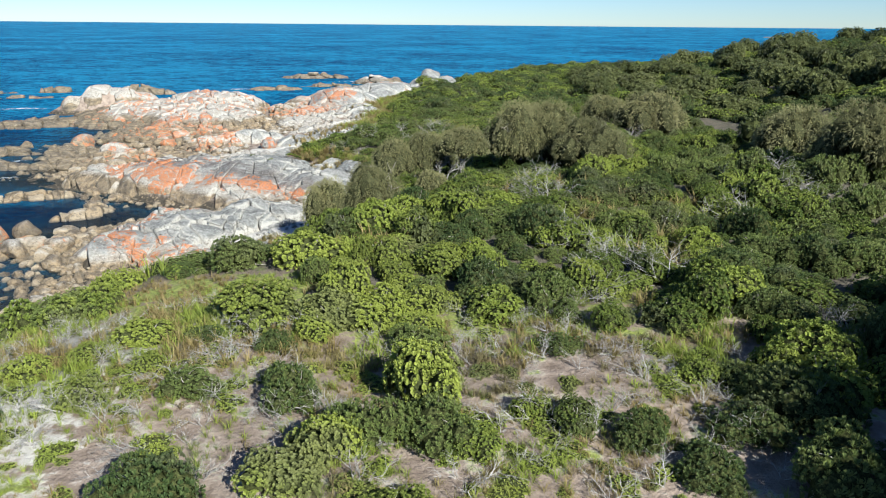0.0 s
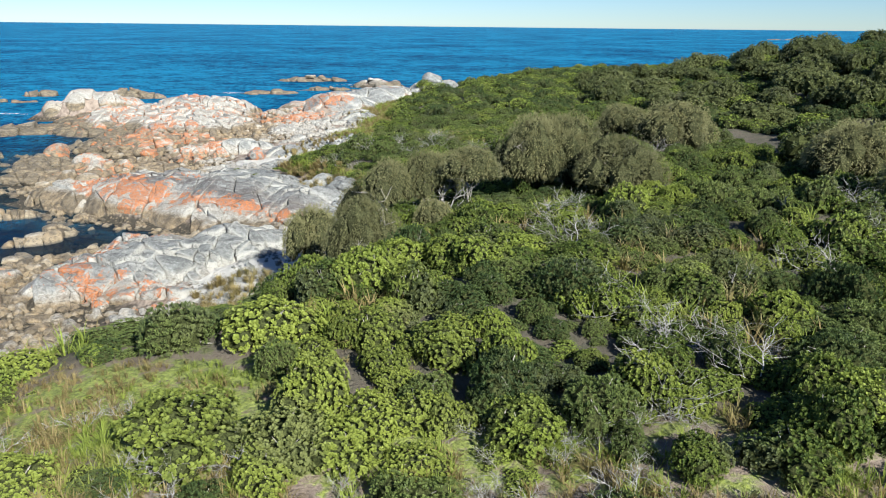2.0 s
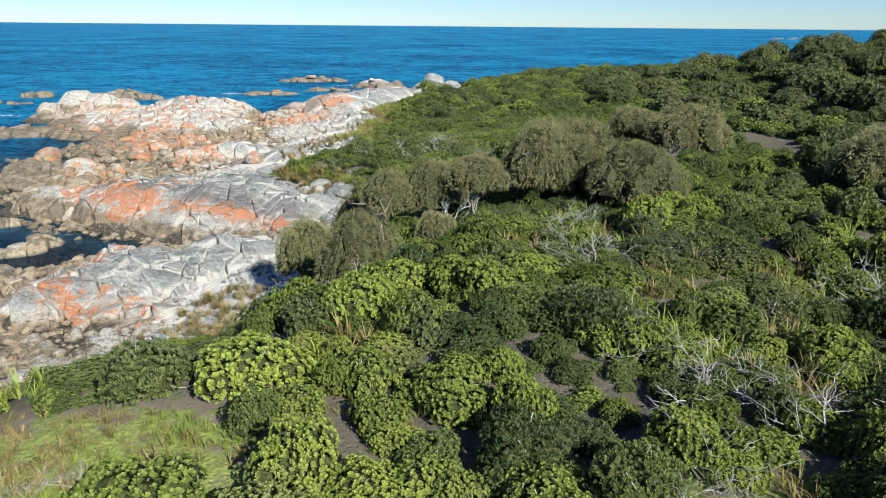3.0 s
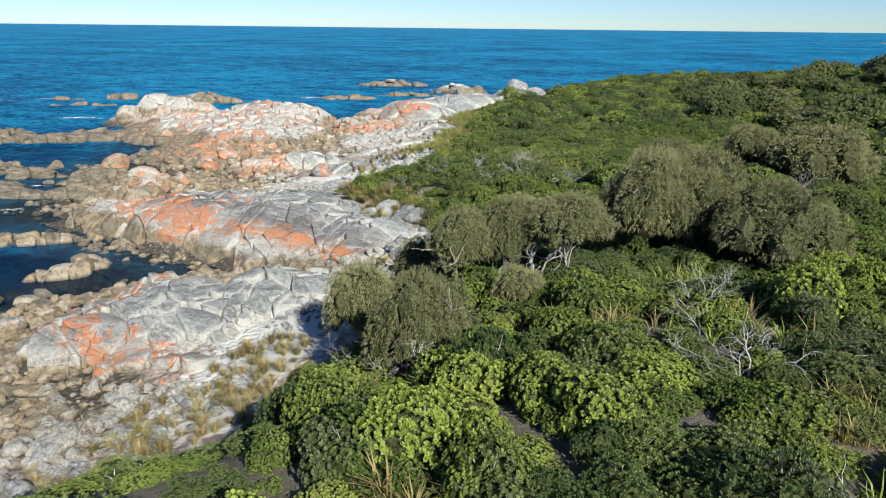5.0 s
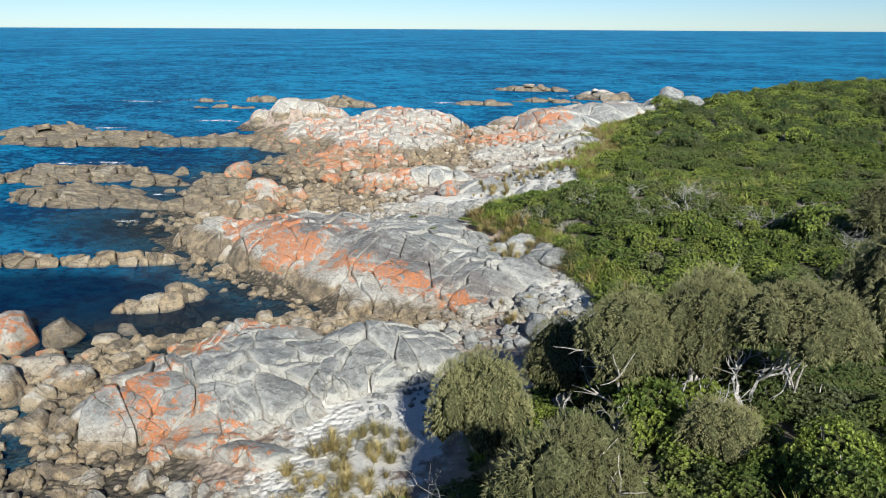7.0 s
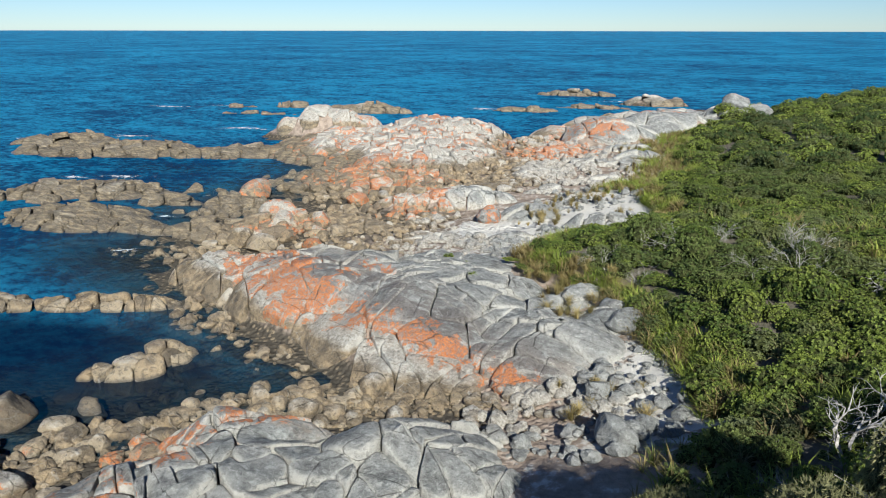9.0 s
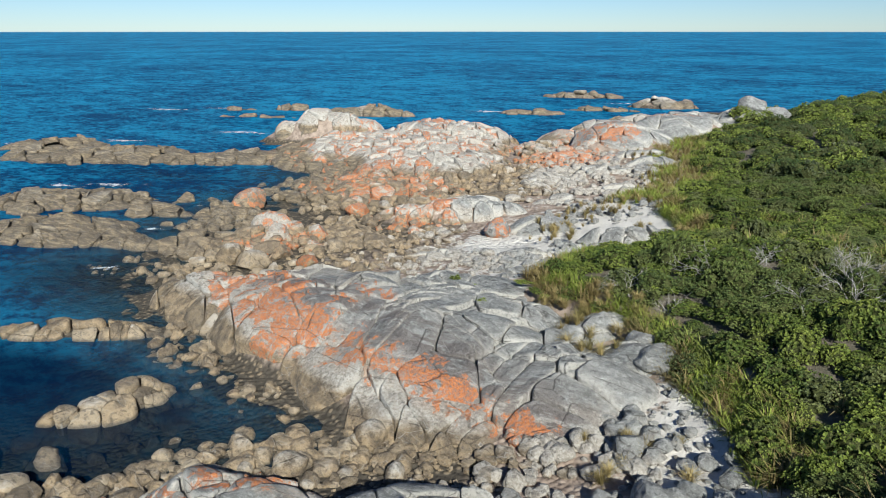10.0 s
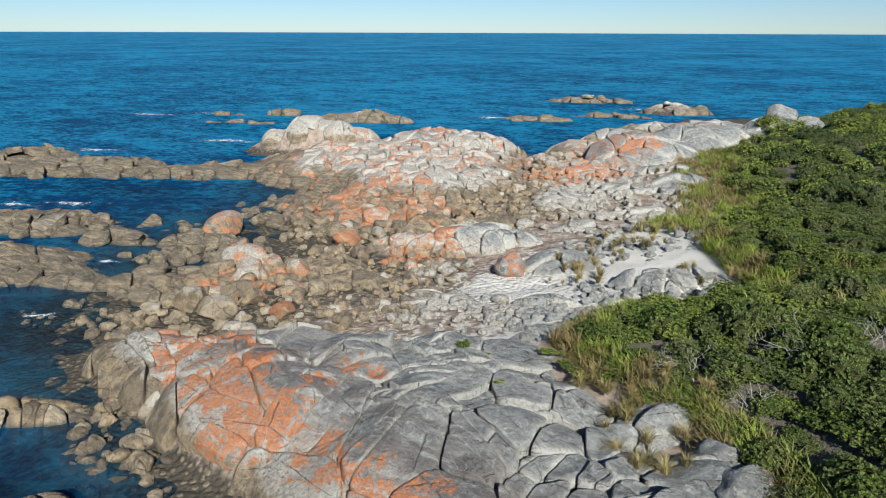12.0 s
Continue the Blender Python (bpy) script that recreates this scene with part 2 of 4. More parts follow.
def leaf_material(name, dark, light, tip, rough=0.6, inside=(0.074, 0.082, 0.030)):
    n = Nodes(name)
    info = n.tree.nodes.new("ShaderNodeObjectInfo")
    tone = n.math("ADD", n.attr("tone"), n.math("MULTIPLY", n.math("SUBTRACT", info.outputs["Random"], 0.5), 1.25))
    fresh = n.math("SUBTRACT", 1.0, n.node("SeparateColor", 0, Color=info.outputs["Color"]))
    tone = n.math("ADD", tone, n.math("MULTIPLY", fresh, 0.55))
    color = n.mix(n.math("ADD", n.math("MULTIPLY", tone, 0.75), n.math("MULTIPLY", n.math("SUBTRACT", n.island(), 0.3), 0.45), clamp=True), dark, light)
    patch = n.step(n.noise(0.35, 4), 0.5, 0.7)
    color = n.mix(n.math("MAXIMUM", n.math("MULTIPLY", patch, 0.4), n.math("MULTIPLY", fresh, 0.5)), color, tip)
    dull = n.step(n.noise(0.22, 5, 0.6), 0.54, 0.66)
    color = n.mix(n.math("MULTIPLY", dull, 0.55), color, (0.135, 0.132, 0.080))
    # twiggy inside of the crown, its colour darkened for shade between leaf heads
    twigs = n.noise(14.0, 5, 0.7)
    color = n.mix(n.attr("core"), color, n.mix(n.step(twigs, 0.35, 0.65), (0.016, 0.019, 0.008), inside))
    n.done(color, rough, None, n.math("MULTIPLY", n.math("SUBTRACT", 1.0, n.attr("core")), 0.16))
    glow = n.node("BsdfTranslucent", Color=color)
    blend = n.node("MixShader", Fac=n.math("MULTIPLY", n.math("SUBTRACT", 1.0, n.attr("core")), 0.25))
    mixer = blend.node
    n.tree.links.new(n.bsdf.outputs[0], mixer.inputs[1])
    n.tree.links.new(glow, mixer.inputs[2])
    n.tree.links.new(blend, n.tree.nodes["Material Output"].inputs[0])
    return n.mat


def bark_material(name, dark, light):
    n = Nodes(name)
    fine = n.noise(9.0, 6, 0.65)
    return n.done(n.mix(n.step(fine, 0.3, 0.7), dark, light), 0.9, n.bump(fine, 0.6, 0.04), 0.15)


def foam_material():
    n = Nodes("sea_foam")
    lace = n.step(n.math("ADD", n.noise(0.9, 8, 0.72), n.math("MULTIPLY", n.attr("dense"), 0.30)), 0.62, 0.95)
    n.done((0.82, 0.86, 0.88), 0.6, n.bump(n.noise(3.0, 5), 0.6, 0.15), 0.3)
    n.put(n.bsdf.inputs["Alpha"], lace)
    return n.mat


ROCK, GROUND, WATER, FOAM = rock_material(), ground_material(), water_material(), foam_material()
BROAD = leaf_material("broad_leaves", (0.056, 0.086, 0.020), (0.255, 0.300, 0.056), (0.320, 0.335, 0.072))
HEATH = leaf_material("heath_leaves", (0.050, 0.078, 0.026), (0.165, 0.200, 0.056), (0.24, 0.245, 0.09))
WOOD = leaf_material("wood_leaves", (0.060, 0.074, 0.028), (0.175, 0.185, 0.070), (0.205, 0.195, 0.085))
NEEDLE = leaf_material("she_oak_needles", (0.150, 0.145, 0.066), (0.305, 0.285, 0.135), (0.39, 0.355, 0.18), 0.7, (0.095, 0.093, 0.045))
SEDGE = leaf_material("sedge_blades", (0.10, 0.130, 0.026), (0.28, 0.33, 0.060), (0.36, 0.33, 0.10), 0.6)
STRAW = leaf_material("dry_tussock_blades", (0.16, 0.12, 0.045), (0.42, 0.33, 0.15), (0.22, 0.22, 0.07), 0.7)
BARK = bark_material("grey_bark", (0.16, 0.14, 0.12), (0.46, 0.42, 0.37))
DEAD = bark_material("weathered_dead_wood", (0.17, 0.155, 0.14), (0.45, 0.42, 0.39))

# ---- mesh helpers ----


def mesh_of(name, verts, tris, mat, smooth=False, **attrs):
    """A mesh from arrays of places and triangles, with float attributes on its points."""
    verts, tris = np.asarray(verts, np.float32), np.asarray(tris, np.int32)
    me = bpy.data.meshes.new(name)
    me.vertices.add(len(verts)), me.loops.add(tris.size), me.polygons.add(len(tris))
    me.vertices.foreach_set("co", verts.ravel())
    me.loops.foreach_set("vertex_index", tris.ravel())
    me.polygons.foreach_set("loop_start", np.arange(0, tris.size, tris.shape[1], dtype=np.int32))
    me.polygons.foreach_set("use_smooth", np.full(len(tris), smooth))
    for key, value in attrs.items():
        me.attributes.new(key, "FLOAT", "POINT").data.foreach_set("value", np.asarray(value, np.float32).ravel())
    me.materials.append(mat)
    me.update(calc_edges=True)
    return me


def part(name, me, parent, label=""):
    ob = new(name, me)
    ob.parent = parent
    return tagged(ob, label)


def joined(pieces):
    """Several (verts, tris) as one."""
    verts, tris, start = [], [], 0
    for v, f in pieces:
        verts.append(v), tris.append(np.asarray(f) + start)
        start += len(v)
    return np.concatenate(verts), np.concatenate(tris)


def turn_z(a):
    c, s = math.cos(a), math.sin(a)
    return np.array([[c, -s, 0], [s, c, 0], [0, 0, 1]])


def lump(x, y, z=0.0, scale=1.0):
    return noise.noise((x * scale, y * scale, z * scale))


def waves(x, y, scale, seed=0.0):
    """Smooth random relief on whole arrays, about -1 to 1."""
    out = np.zeros(np.shape(x))
    for i in range(6):
        a, f = 1.7 * i + seed, scale * (0.7 + 0.27 * i)
        out += np.sin(f * (x * math.cos(a) + y * math.sin(a)) + 2.1 * i + seed * 3) * np.sin(f * 0.83 * (y * math.cos(a) - x * math.sin(a)) + i + seed)
    return out / 2.6


# ---- the lie of the land ----
# edge of the scrub and edge of the water, as (y, x)
SCRUB = ((-300, -40), (10, -24), (30, -22.5), (34, -21), (37, -18.5), (40, -15.8), (44, -13.4), (48, -12.2), (53, -11), (58, -10.2), (64, -9.5), (70, -8.5), (75, -7.0), (79, -8.8), (83, -12), (88, -15), (90, -19), (94, -22.5), (99, -21), (103, -13), (108, -12), (113, -14), (121, -17), (132, -13), (145, -15), (166, -17), (189, -10), (215, 0), (250, 18), (268, 45), (285, 110), (300, 300), (310, 5000))
SHORE = ((-300, -60), (20, -42), (44, -37), (51, -33), (54, -33.5), (57, -37.5), (61, -41.5), (65, -38), (68, -33), (74, -29.5), (78, -38), (82, -49), (88, -57), (95, -60), (105, -62), (115, -63), (125, -60), (135, -70), (150, -90), (163, -96), (168, -70), (173, -49), (180, -40), (190, -37), (205, -36), (215, -35), (235, -26), (250, -5), (268, 14), (282, 48), (298, 110), (312, 300), (320, 5000))
# domes of rock: x, y, half length, half width, degrees, height above the sea
DOMES = {
    "ridge": ((-42, 86.2, 9.2, 4.4, -4, 2.9), (-34.5, 86, 10, 7.6, -10, 3.9), (-25, 84.5, 10.5, 9.2, 0, 4.0), (-17, 81.5, 8, 6, 0, 3.4), (-27, 91, 11, 6, 22, 3.3), (-24, 77.5, 8, 3.0, -5, 2.0), (-16, 88, 5, 3.0, 40, 3.6), (-13.5, 84, 3.5, 3.2, 20, 3.7), (-24, 96, 5, 3.0, 40, 2.9)),
    "near": ((-25, 62, 9, 6.4, 25, 2.8), (-19, 67, 6.5, 5.4, 30, 3.2), (-29, 59.2, 5.4, 4.6, 30, 2.2), (-27.5, 67, 5.5, 2.6, 20, 2.4), (-22, 56, 5.5, 2.6, -10, 1.8)),
    "rear": ((-62, 150, 22, 16, 25, 4.0), (-83, 161.5, 8.5, 6, 10, 3.5), (-51, 140, 14, 12, 30, 3.7), (-58, 162, 14, 8, 15, 4.9), (-51, 126, 10, 7, 0, 1.8)),
    "grey": ((-36, 117, 7.5, 4.2, 25, 3.0), (-42, 113, 4, 2.5, 20, 2.0)),
    "dome": ((-26.5, 112.5, 5, 3.4, 20, 2.6),),
    "low": ((-17.5, 108.3, 6, 2.0, 0, 3.9), (-14, 105.5, 3, 1.5, 30, 4.2)),
    "slab": ((-41, 105, 5, 3.0, 10, 1.0), (-35, 103, 4, 2, 0, 1.2)),
    "point": ((-27.5, 164, 10, 10, 0, 6.0), (-20, 176, 12, 9, 20, 6.2), (-34, 152, 6, 6, 0, 2.7), (-38, 173, 7, 7, 0, 3.0), (-23, 152, 7, 3.5, 10, 3.3), (-9, 183, 8, 7, 20, 7.0), (-20, 145, 6, 3, 15, 3.8), (-20, 193, 12, 7, 30, 4.6), (-34, 187, 9, 6, 20, 3.2), (-6, 203, 10, 7, 40, 5.0), (-30, 205, 10, 6, 20, 2.6)),
    "middle": ((-54, 101, 8, 3.4, 22, 0.9), (-62, 109, 5, 2.6, 20, 1.1), (-63, 96.5, 8, 2.2, 18, 0.8)),
    "outer": ((-106, 131.5, 20, 8.0, 17, 1.4), (-83, 139, 14, 6.0, 22, 1.3), (-122, 135, 11, 7.5, 15, 1.5)),
    "shelf": ((-84, 107, 12, 5.0, 18, 1.3), (-74, 96.6, 11, 5.6, 14, 1.2), (-90, 101, 9, 3.0, 12, 0.8), (-70, 106.5, 5, 2.4, 10, 0.9)),
    "shoulder": ((-31, 135, 8, 5, 20, 2.4), (-23, 141, 9, 4, 10, 3.2), (-21, 130, 6, 3, 20, 3.0), (-36, 126, 5, 3, 30, 1.8), (-27, 124, 5, 2.2, 10, 2.4)),
    "bench": ((-32, 101, 7, 2.6, 20, 1.9), (-25, 103.5, 5, 2.2, 20, 2.2), (-47, 107, 6, 3, 15, 1.0), (-36, 110.5, 5, 2.0, 15, 1.3)),
    "bar": ((-50.6, 79.0, 8, 1.7, 25, 1.0), (-59, 75.4, 5, 1.8, 20, 0.9)),
    "pool": ((-40.2, 72.8, 3.7, 2.3, 72, 1.05), (-41.6, 70.4, 1.9, 1.4, 30, 0.7)),
    "stack": ((-83.4, 160.7, 5.6, 4.6, 8, 6.0), (-78.6, 161.4, 5.4, 4.6, 8, 5.7), (-88.6, 158.8, 3.8, 3.6, 20, 3.8), (-74, 162, 4.4, 3.8, 10, 4.4)),
    "skerry": ((-133, 198, 6, 2.2, 20, 1.0), (-119, 204, 8, 2.6, 15, 1.3), (-95, 201, 13, 4, 12, 2.2), (-117, 187, 13, 2, 15, 0.7)),
    "reef": ((-60, 219, 12, 3.5, 15, 1.2), (-56, 267, 13, 3.0, 10, 1.8), (-30, 247, 10, 5, 10, 2.2), (-44, 233, 12, 3, 10, 1.0), (25, 264, 11, 4, 25, 3.2)),
    "distant": ((545, 1230, 34, 9, 10, 3.0), (500, 1235, 18, 5, 10, 1.5)),
}


def dome_height(group, x, y):
    h = np.full(np.shape(x), -9.0)
    for cx, cy, a, b, turn, top in DOMES[group]:
        c, s = math.cos(radians(turn)), math.sin(radians(turn))
        u, v = ((x - cx) * c + (y - cy) * s) / a, ((y - cy) * c - (x - cx) * s) / b
        r2 = u * u + v * v
        h = np.maximum(h, np.where(r2 < 1, -0.8 + (top + 0.8) * np.clip(1 - r2 ** 1.2, 0, 1) ** 0.6, -9))
    return np.where(h > -5, h + 0.28 * waves(x, y, 0.55, len(group)), h)


def smooth01(t):
    t = np.clip(t, 0, 1)
    return t * t * (3 - 2 * t)


def inland(x, y):
    wob = 0.55 * waves(x, y, 0.5, 2.0)
    return x - np.interp(y, [p[0] for p in SCRUB], [p[1] for p in SCRUB]) + wob


def soil_height(x, y):
    x, y = np.asarray(x, float), np.asarray(y, float)
    edge = np.interp(y, [p[0] for p in SCRUB], [p[1] for p in SCRUB])
    shore = np.interp(y, [p[0] for p in SHORE], [p[1] for p in SHORE])
    d = x - edge
    rise = np.interp(y, (36, 48, 66, 95, 112, 200), (6.4, 7.4, 5.0, 4.6, 3.8, 3.6))
    reach = np.interp(y, (36, 50), (5.0, 10.0))
    land = 3 + rise * (1 - np.exp(-np.clip(d, 0, 999) / reach)) + 9.5 * smooth01((x - 30) / 60) * smooth01((230 - y) / 60) + 0.35 * waves(x, y, 0.22, 1.0) * smooth01(d / 6)
    s = np.clip((x - shore) / np.maximum(edge - shore, 1), 0, 1)
    beach = 3 * s ** 2.1 + 0.12 * waves(x, y, 0.9, 4.0)
    bed = np.maximum(-0.10 * (shore - x), -7) + 0.15 * waves(x, y, 0.6, 5.0) - 0.05
    return np.where(d > 0, land, np.where(x > shore, beach, bed))


def ground_height(x, y):
    z = soil_height(x, y)
    for group in DOMES:
        z = np.maximum(z, dome_height(group, x, y) - 0.75)
    return z


def ground_at(x, y):
    return float(ground_height(np.array([x]), np.array([y]))[0])


def build_ground():
    far = [-4900, -2000, -900, -400]
    xs = np.array(far + list(np.arange(-220, -75, 3.0)) + list(np.arange(-75, 40, 0.5)) + list(np.arange(40, 220, 4.0)) + [400, 900, 2000, 4900])
    ys = np.array(far + list(np.arange(-120, 8, 4.0)) + list(np.arange(8, 130, 0.5)) + list(np.arange(130, 340, 2.5)) + [500, 900, 2000, 4900])
    x, y = (g.ravel() for g in np.meshgrid(xs, ys))
    z = ground_height(x, y)
    w = len(xs)
    i = np.arange(len(x)).reshape(len(ys), w)[:-1, :-1].ravel()
    quads = np.stack([i, i + 1, i + w + 1, i + w], 1)
    d = inland(x, y)
    sand = np.exp(-((x + 19) / 5) ** 2 - ((y - 115) / 6.5) ** 2) * 1.3 + np.exp(-((x + 27) / 5) ** 2 - ((y - 106) / 4) ** 2) + np.exp(-((x + 9) / 3) ** 2 - ((y - 78) / 5) ** 2) + np.exp(-((x + 17.5) / 4) ** 2 - ((y - 58) / 9) ** 2)
    sand += 0.9 * np.exp(-((x + 15) / 4) ** 2 - ((y - 20) / 6) ** 2) + 0.32 * np.exp(-((d + 3) / 5) ** 2) + 0.34 * ((y > 94) & (y < 126) & (d < 1)) + 0.2 * ((y >= 126) & (y < 150) & (d < 1)) + 0.35 * ((y < 26) & (d > 0)) + 0.6 * np.exp(-((x + 9.5) / 4.6) ** 2 - ((y - 28) / 2.8) ** 2)
    grass = 0.40 * np.exp(-((x + 9.5) / 5) ** 4 - ((y - 28.3) / 3) ** 4) + 0.35 * np.exp(-((x - 0) / 10) ** 2 - ((y - 25.5) / 2.2) ** 2) + 0.3 * (d > 2)
    # 1 inland under the scrub, down to 0 at its edge and in the clearing
    scrub_floor = smooth01((d - 1) / 3) * smooth01((y - 25 + np.clip(-x - 6, 0, 9) * 0.9) / 4) * (1 - np.exp(-((x + 9.5) / 5.4) ** 4 - ((y - 28) / 3.4) ** 4))
    me = mesh_of("ground", np.stack([x, y, z], 1), quads, GROUND, True, sand=sand, grass=grass, scrub_floor=scrub_floor * 0.9)
    tagged(new("ground", me), "sandy soil sloping down to a rocky shore", "ground", kind="structure")


def build_sea():
    xs = np.array([-4900, -2500, -1200, -600, -300] + list(np.arange(-180, 30, 1.5)) + [60, 120, 300, 900, 2500, 4900])
    ys = np.array([-4900, -1500, -300, -60] + list(np.arange(0, 300, 1.5)) + [340, 450, 700, 1200, 2500, 4900])
    x, y = (g.ravel() for g in np.meshgrid(xs, ys))
    w = len(xs)
    i = np.arange(len(x)).reshape(len(ys), w)[:-1, :-1].ravel()
    quads = np.stack([i, i + 1, i + w + 1, i + w], 1)
    depth = -soil_height(x, y)
    shallow = np.clip(1.0 - depth / 1.7, 0, 1) * smooth01((142 - y) / 12)
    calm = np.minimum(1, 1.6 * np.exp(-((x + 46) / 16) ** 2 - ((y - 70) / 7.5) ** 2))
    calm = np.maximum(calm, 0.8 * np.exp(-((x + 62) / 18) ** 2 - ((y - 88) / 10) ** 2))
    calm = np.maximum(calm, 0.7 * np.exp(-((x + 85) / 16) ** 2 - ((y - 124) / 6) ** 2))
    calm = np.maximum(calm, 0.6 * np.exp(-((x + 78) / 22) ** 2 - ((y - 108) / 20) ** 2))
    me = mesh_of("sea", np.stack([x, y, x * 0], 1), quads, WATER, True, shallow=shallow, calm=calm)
    ob = new("water", me)
    ob.visible_shadow = False
    tagged(ob, "deep blue sea rippled by wind, clear in the pools", "sea", kind="structure")


build_ground()
build_sea()

# ---- rock outcrops, jointed into stones ----
# patches of orange lichen: x, y, half sizes, strength
LICHEN = ((-44, 88, 3.6, 3.0, 0.95), (-40.6, 85.8, 3.6, 3.0, 1.0), (-37.2, 83.2, 3.2, 2.5, 1.0), (-34.2, 81.2, 3.2, 2.2, 1.0), (-31.2, 80.3, 3.0, 1.9, 1.0), (-28, 79.2, 3.2, 1.6, 1.0), (-24.8, 78.5, 3.0, 1.4, 1.0), (-21.8, 77.3, 2.8, 1.4, 0.95), (-18.6, 76.8, 2.6, 1.1, 0.8), (-33, 85, 4, 3, 0.4),
          (-30.6, 59, 3.0, 3.0, 0.72), (-26, 56.7, 4.5, 2.2, 0.66), (-21.7, 55, 3, 1.3, 0.6), (-31, 64, 3.2, 2.4, 0.8), (-27.9, 68, 3.6, 1.8, 0.9), (-25.5, 68.5, 2.5, 1.3, 0.9), (-42, 63, 4, 3.5, 0.35),
          (-60, 150, 24, 18, 0.44), (-52, 127, 11, 9, 0.62), (-57.8, 166, 10, 5, 0.85), (-47, 150, 9, 9, 0.5), (-41, 113, 5, 4.5, 0.9),
          (-31, 160, 7, 6, 1.0), (-34, 149, 8, 7, 0.95), (-37, 172, 5, 9, 0.85), (-25, 177, 10, 2.5, 0.7), (-50, 101, 6, 5, 0.5))


def lichen_at(x, y):
    out = np.zeros(np.shape(x))
    for cx, cy, a, b, s in LICHEN:
        out = np.maximum(out, s * np.clip(1.25 - ((x - cx) / a) ** 2 - ((y - cy) / b) ** 2, 0, 1))
    return out


def soot_at(x, y):
    """The dark stain that runs along the ridge above its orange band."""
    along = np.clip((x + 38) / 22, -0.1, 1.1)
    return np.exp(-((y - (86.5 - 9.5 * along)) / 2.2) ** 2) * ((x > -41) & (x < -12) & (y > 72) & (y < 92))


def clip_cell(poly, p, q):
    """What of the polygon lies nearer to p than to q."""
    mid, way = (p + q) / 2, q - p
    out = []
    for i, a in enumerate(poly):
        b = poly[(i + 1) % len(poly)]
        da, db = (a - mid).dot(way), (b - mid).dot(way)
        if da <= 0:
            out.append(a)
        if da * db < 0:
            out.append(a + (b - a) * (da / (da - db)))
    return out


def stone_mesh(poly, height, rng, lip, around=22, step=0.1):
    """A stone on a cell of the joints: its top follows the outcrop, its rim is rounded off and drops into the joint."""
    pts = np.array([(p.x, p.y) for p in poly])
    mid = pts.mean(0)
    closed = np.concatenate([pts, pts[:1]])
    run = np.concatenate([[0], np.cumsum(np.linalg.norm(np.diff(closed, axis=0), axis=1))])
    at = np.linspace(0, run[-1], around, endpoint=False)
    ring = np.stack([np.interp(at, run, closed[:, 0]), np.interp(at, run, closed[:, 1])], 1)
    ring = (np.roll(ring, 1, 0) + 2 * ring + np.roll(ring, -1, 0)) / 4
    reach = np.linalg.norm(ring - mid, axis=1).mean()
    gap = rng.choice((0.015, 0.025, 0.045, 0.08, 0.15)) * min(1.0, reach)
    lip = min(lip * rng.uniform(0.6, 1.2), reach * 0.55)
    fr = [1 - gap / reach, 1 - gap / reach, 1 - gap / reach - 0.10 * lip / reach, 1 - 0.35 * lip / reach, 1 - 0.8 * lip / reach, 0.5 * (1 - lip / reach) + 0.25, 0.35]
    drop = [0.95, 0.75 * lip, 0.50 * lip, 0.22 * lip, 0.05 * lip, 0, 0]
    up, tx, ty = rng.gauss(0, step), rng.gauss(0, step * 0.8) / max(1, reach), rng.gauss(0, step * 0.8) / max(1, reach)
    verts = []
    rim = []
    for f, dz, edge in zip(fr, drop, (1.0, 1.0, 1.0, 0.9, 0.5, 0.05, 0.0)):
        p = mid + (ring - mid) * f
        z = height(p[:, 0], p[:, 1]) + up + tx * (p[:, 0] - mid[0]) + ty * (p[:, 1] - mid[1]) - dz
        wob = np.array([noise.noise((a * 0.45, b * 0.45, 1.3)) * 0.30 + noise.noise((a * 1.1, b * 1.1, 3.3)) * 0.14 + noise.noise((a * 2.6, b * 2.6, 7.1)) * 0.05 for a, b in p])
        verts.append(np.column_stack([p, z + wob]))
        rim.append(np.full(len(p), edge))
    verts.append(np.array([[mid[0], mid[1], float(height(mid[:1], mid[1:])[0]) + up]]))
    v, rim = np.concatenate(verts), np.concatenate(rim + [np.zeros(1)])
    rows, k = len(fr), np.arange(around)
    nxt = (k + 1) % around
    tris = []
    for r in range(rows - 1):
        a, b = r * around, (r + 1) * around
        tris += [np.stack([a + k, a + nxt, b + nxt], 1), np.stack([a + k, b + nxt, b + k], 1)]
    tris.append(np.stack([(rows - 1) * around + k, (rows - 1) * around + nxt, np.full(around, rows * around)], 1))
    return mesh_of("stone", v, np.concatenate(tris), ROCK, True, orange=lichen_at(v[:, 0], v[:, 1]), rim=rim, soot=soot_at(v[:, 0], v[:, 1]))


def split(poly, rng, turn, times):
    """Breaks a cell along one of the two sets of joints, up to so many times."""
    if times < 1 or rng.random() < 0.3:
        return [poly]
    a = radians(turn + rng.choice((0, 90)) + rng.gauss(0, 12))
    mid = sum(poly, Vector((0, 0))) / len(poly)
    size = max((p - mid).length for p in poly)
    if size < 0.75:
        return [poly]
    at, way = mid + Vector((rng.gauss(0, 0.25), rng.gauss(0, 0.25))) * size, Vector((-math.sin(a), math.cos(a)))
    out = []
    for side in (-1, 1):
        bit = clip_cell(poly, at + way * side, at - way * side)
        if len(bit) > 2:
            out += split(bit, rng, turn, times - 1)
    return out or [poly]


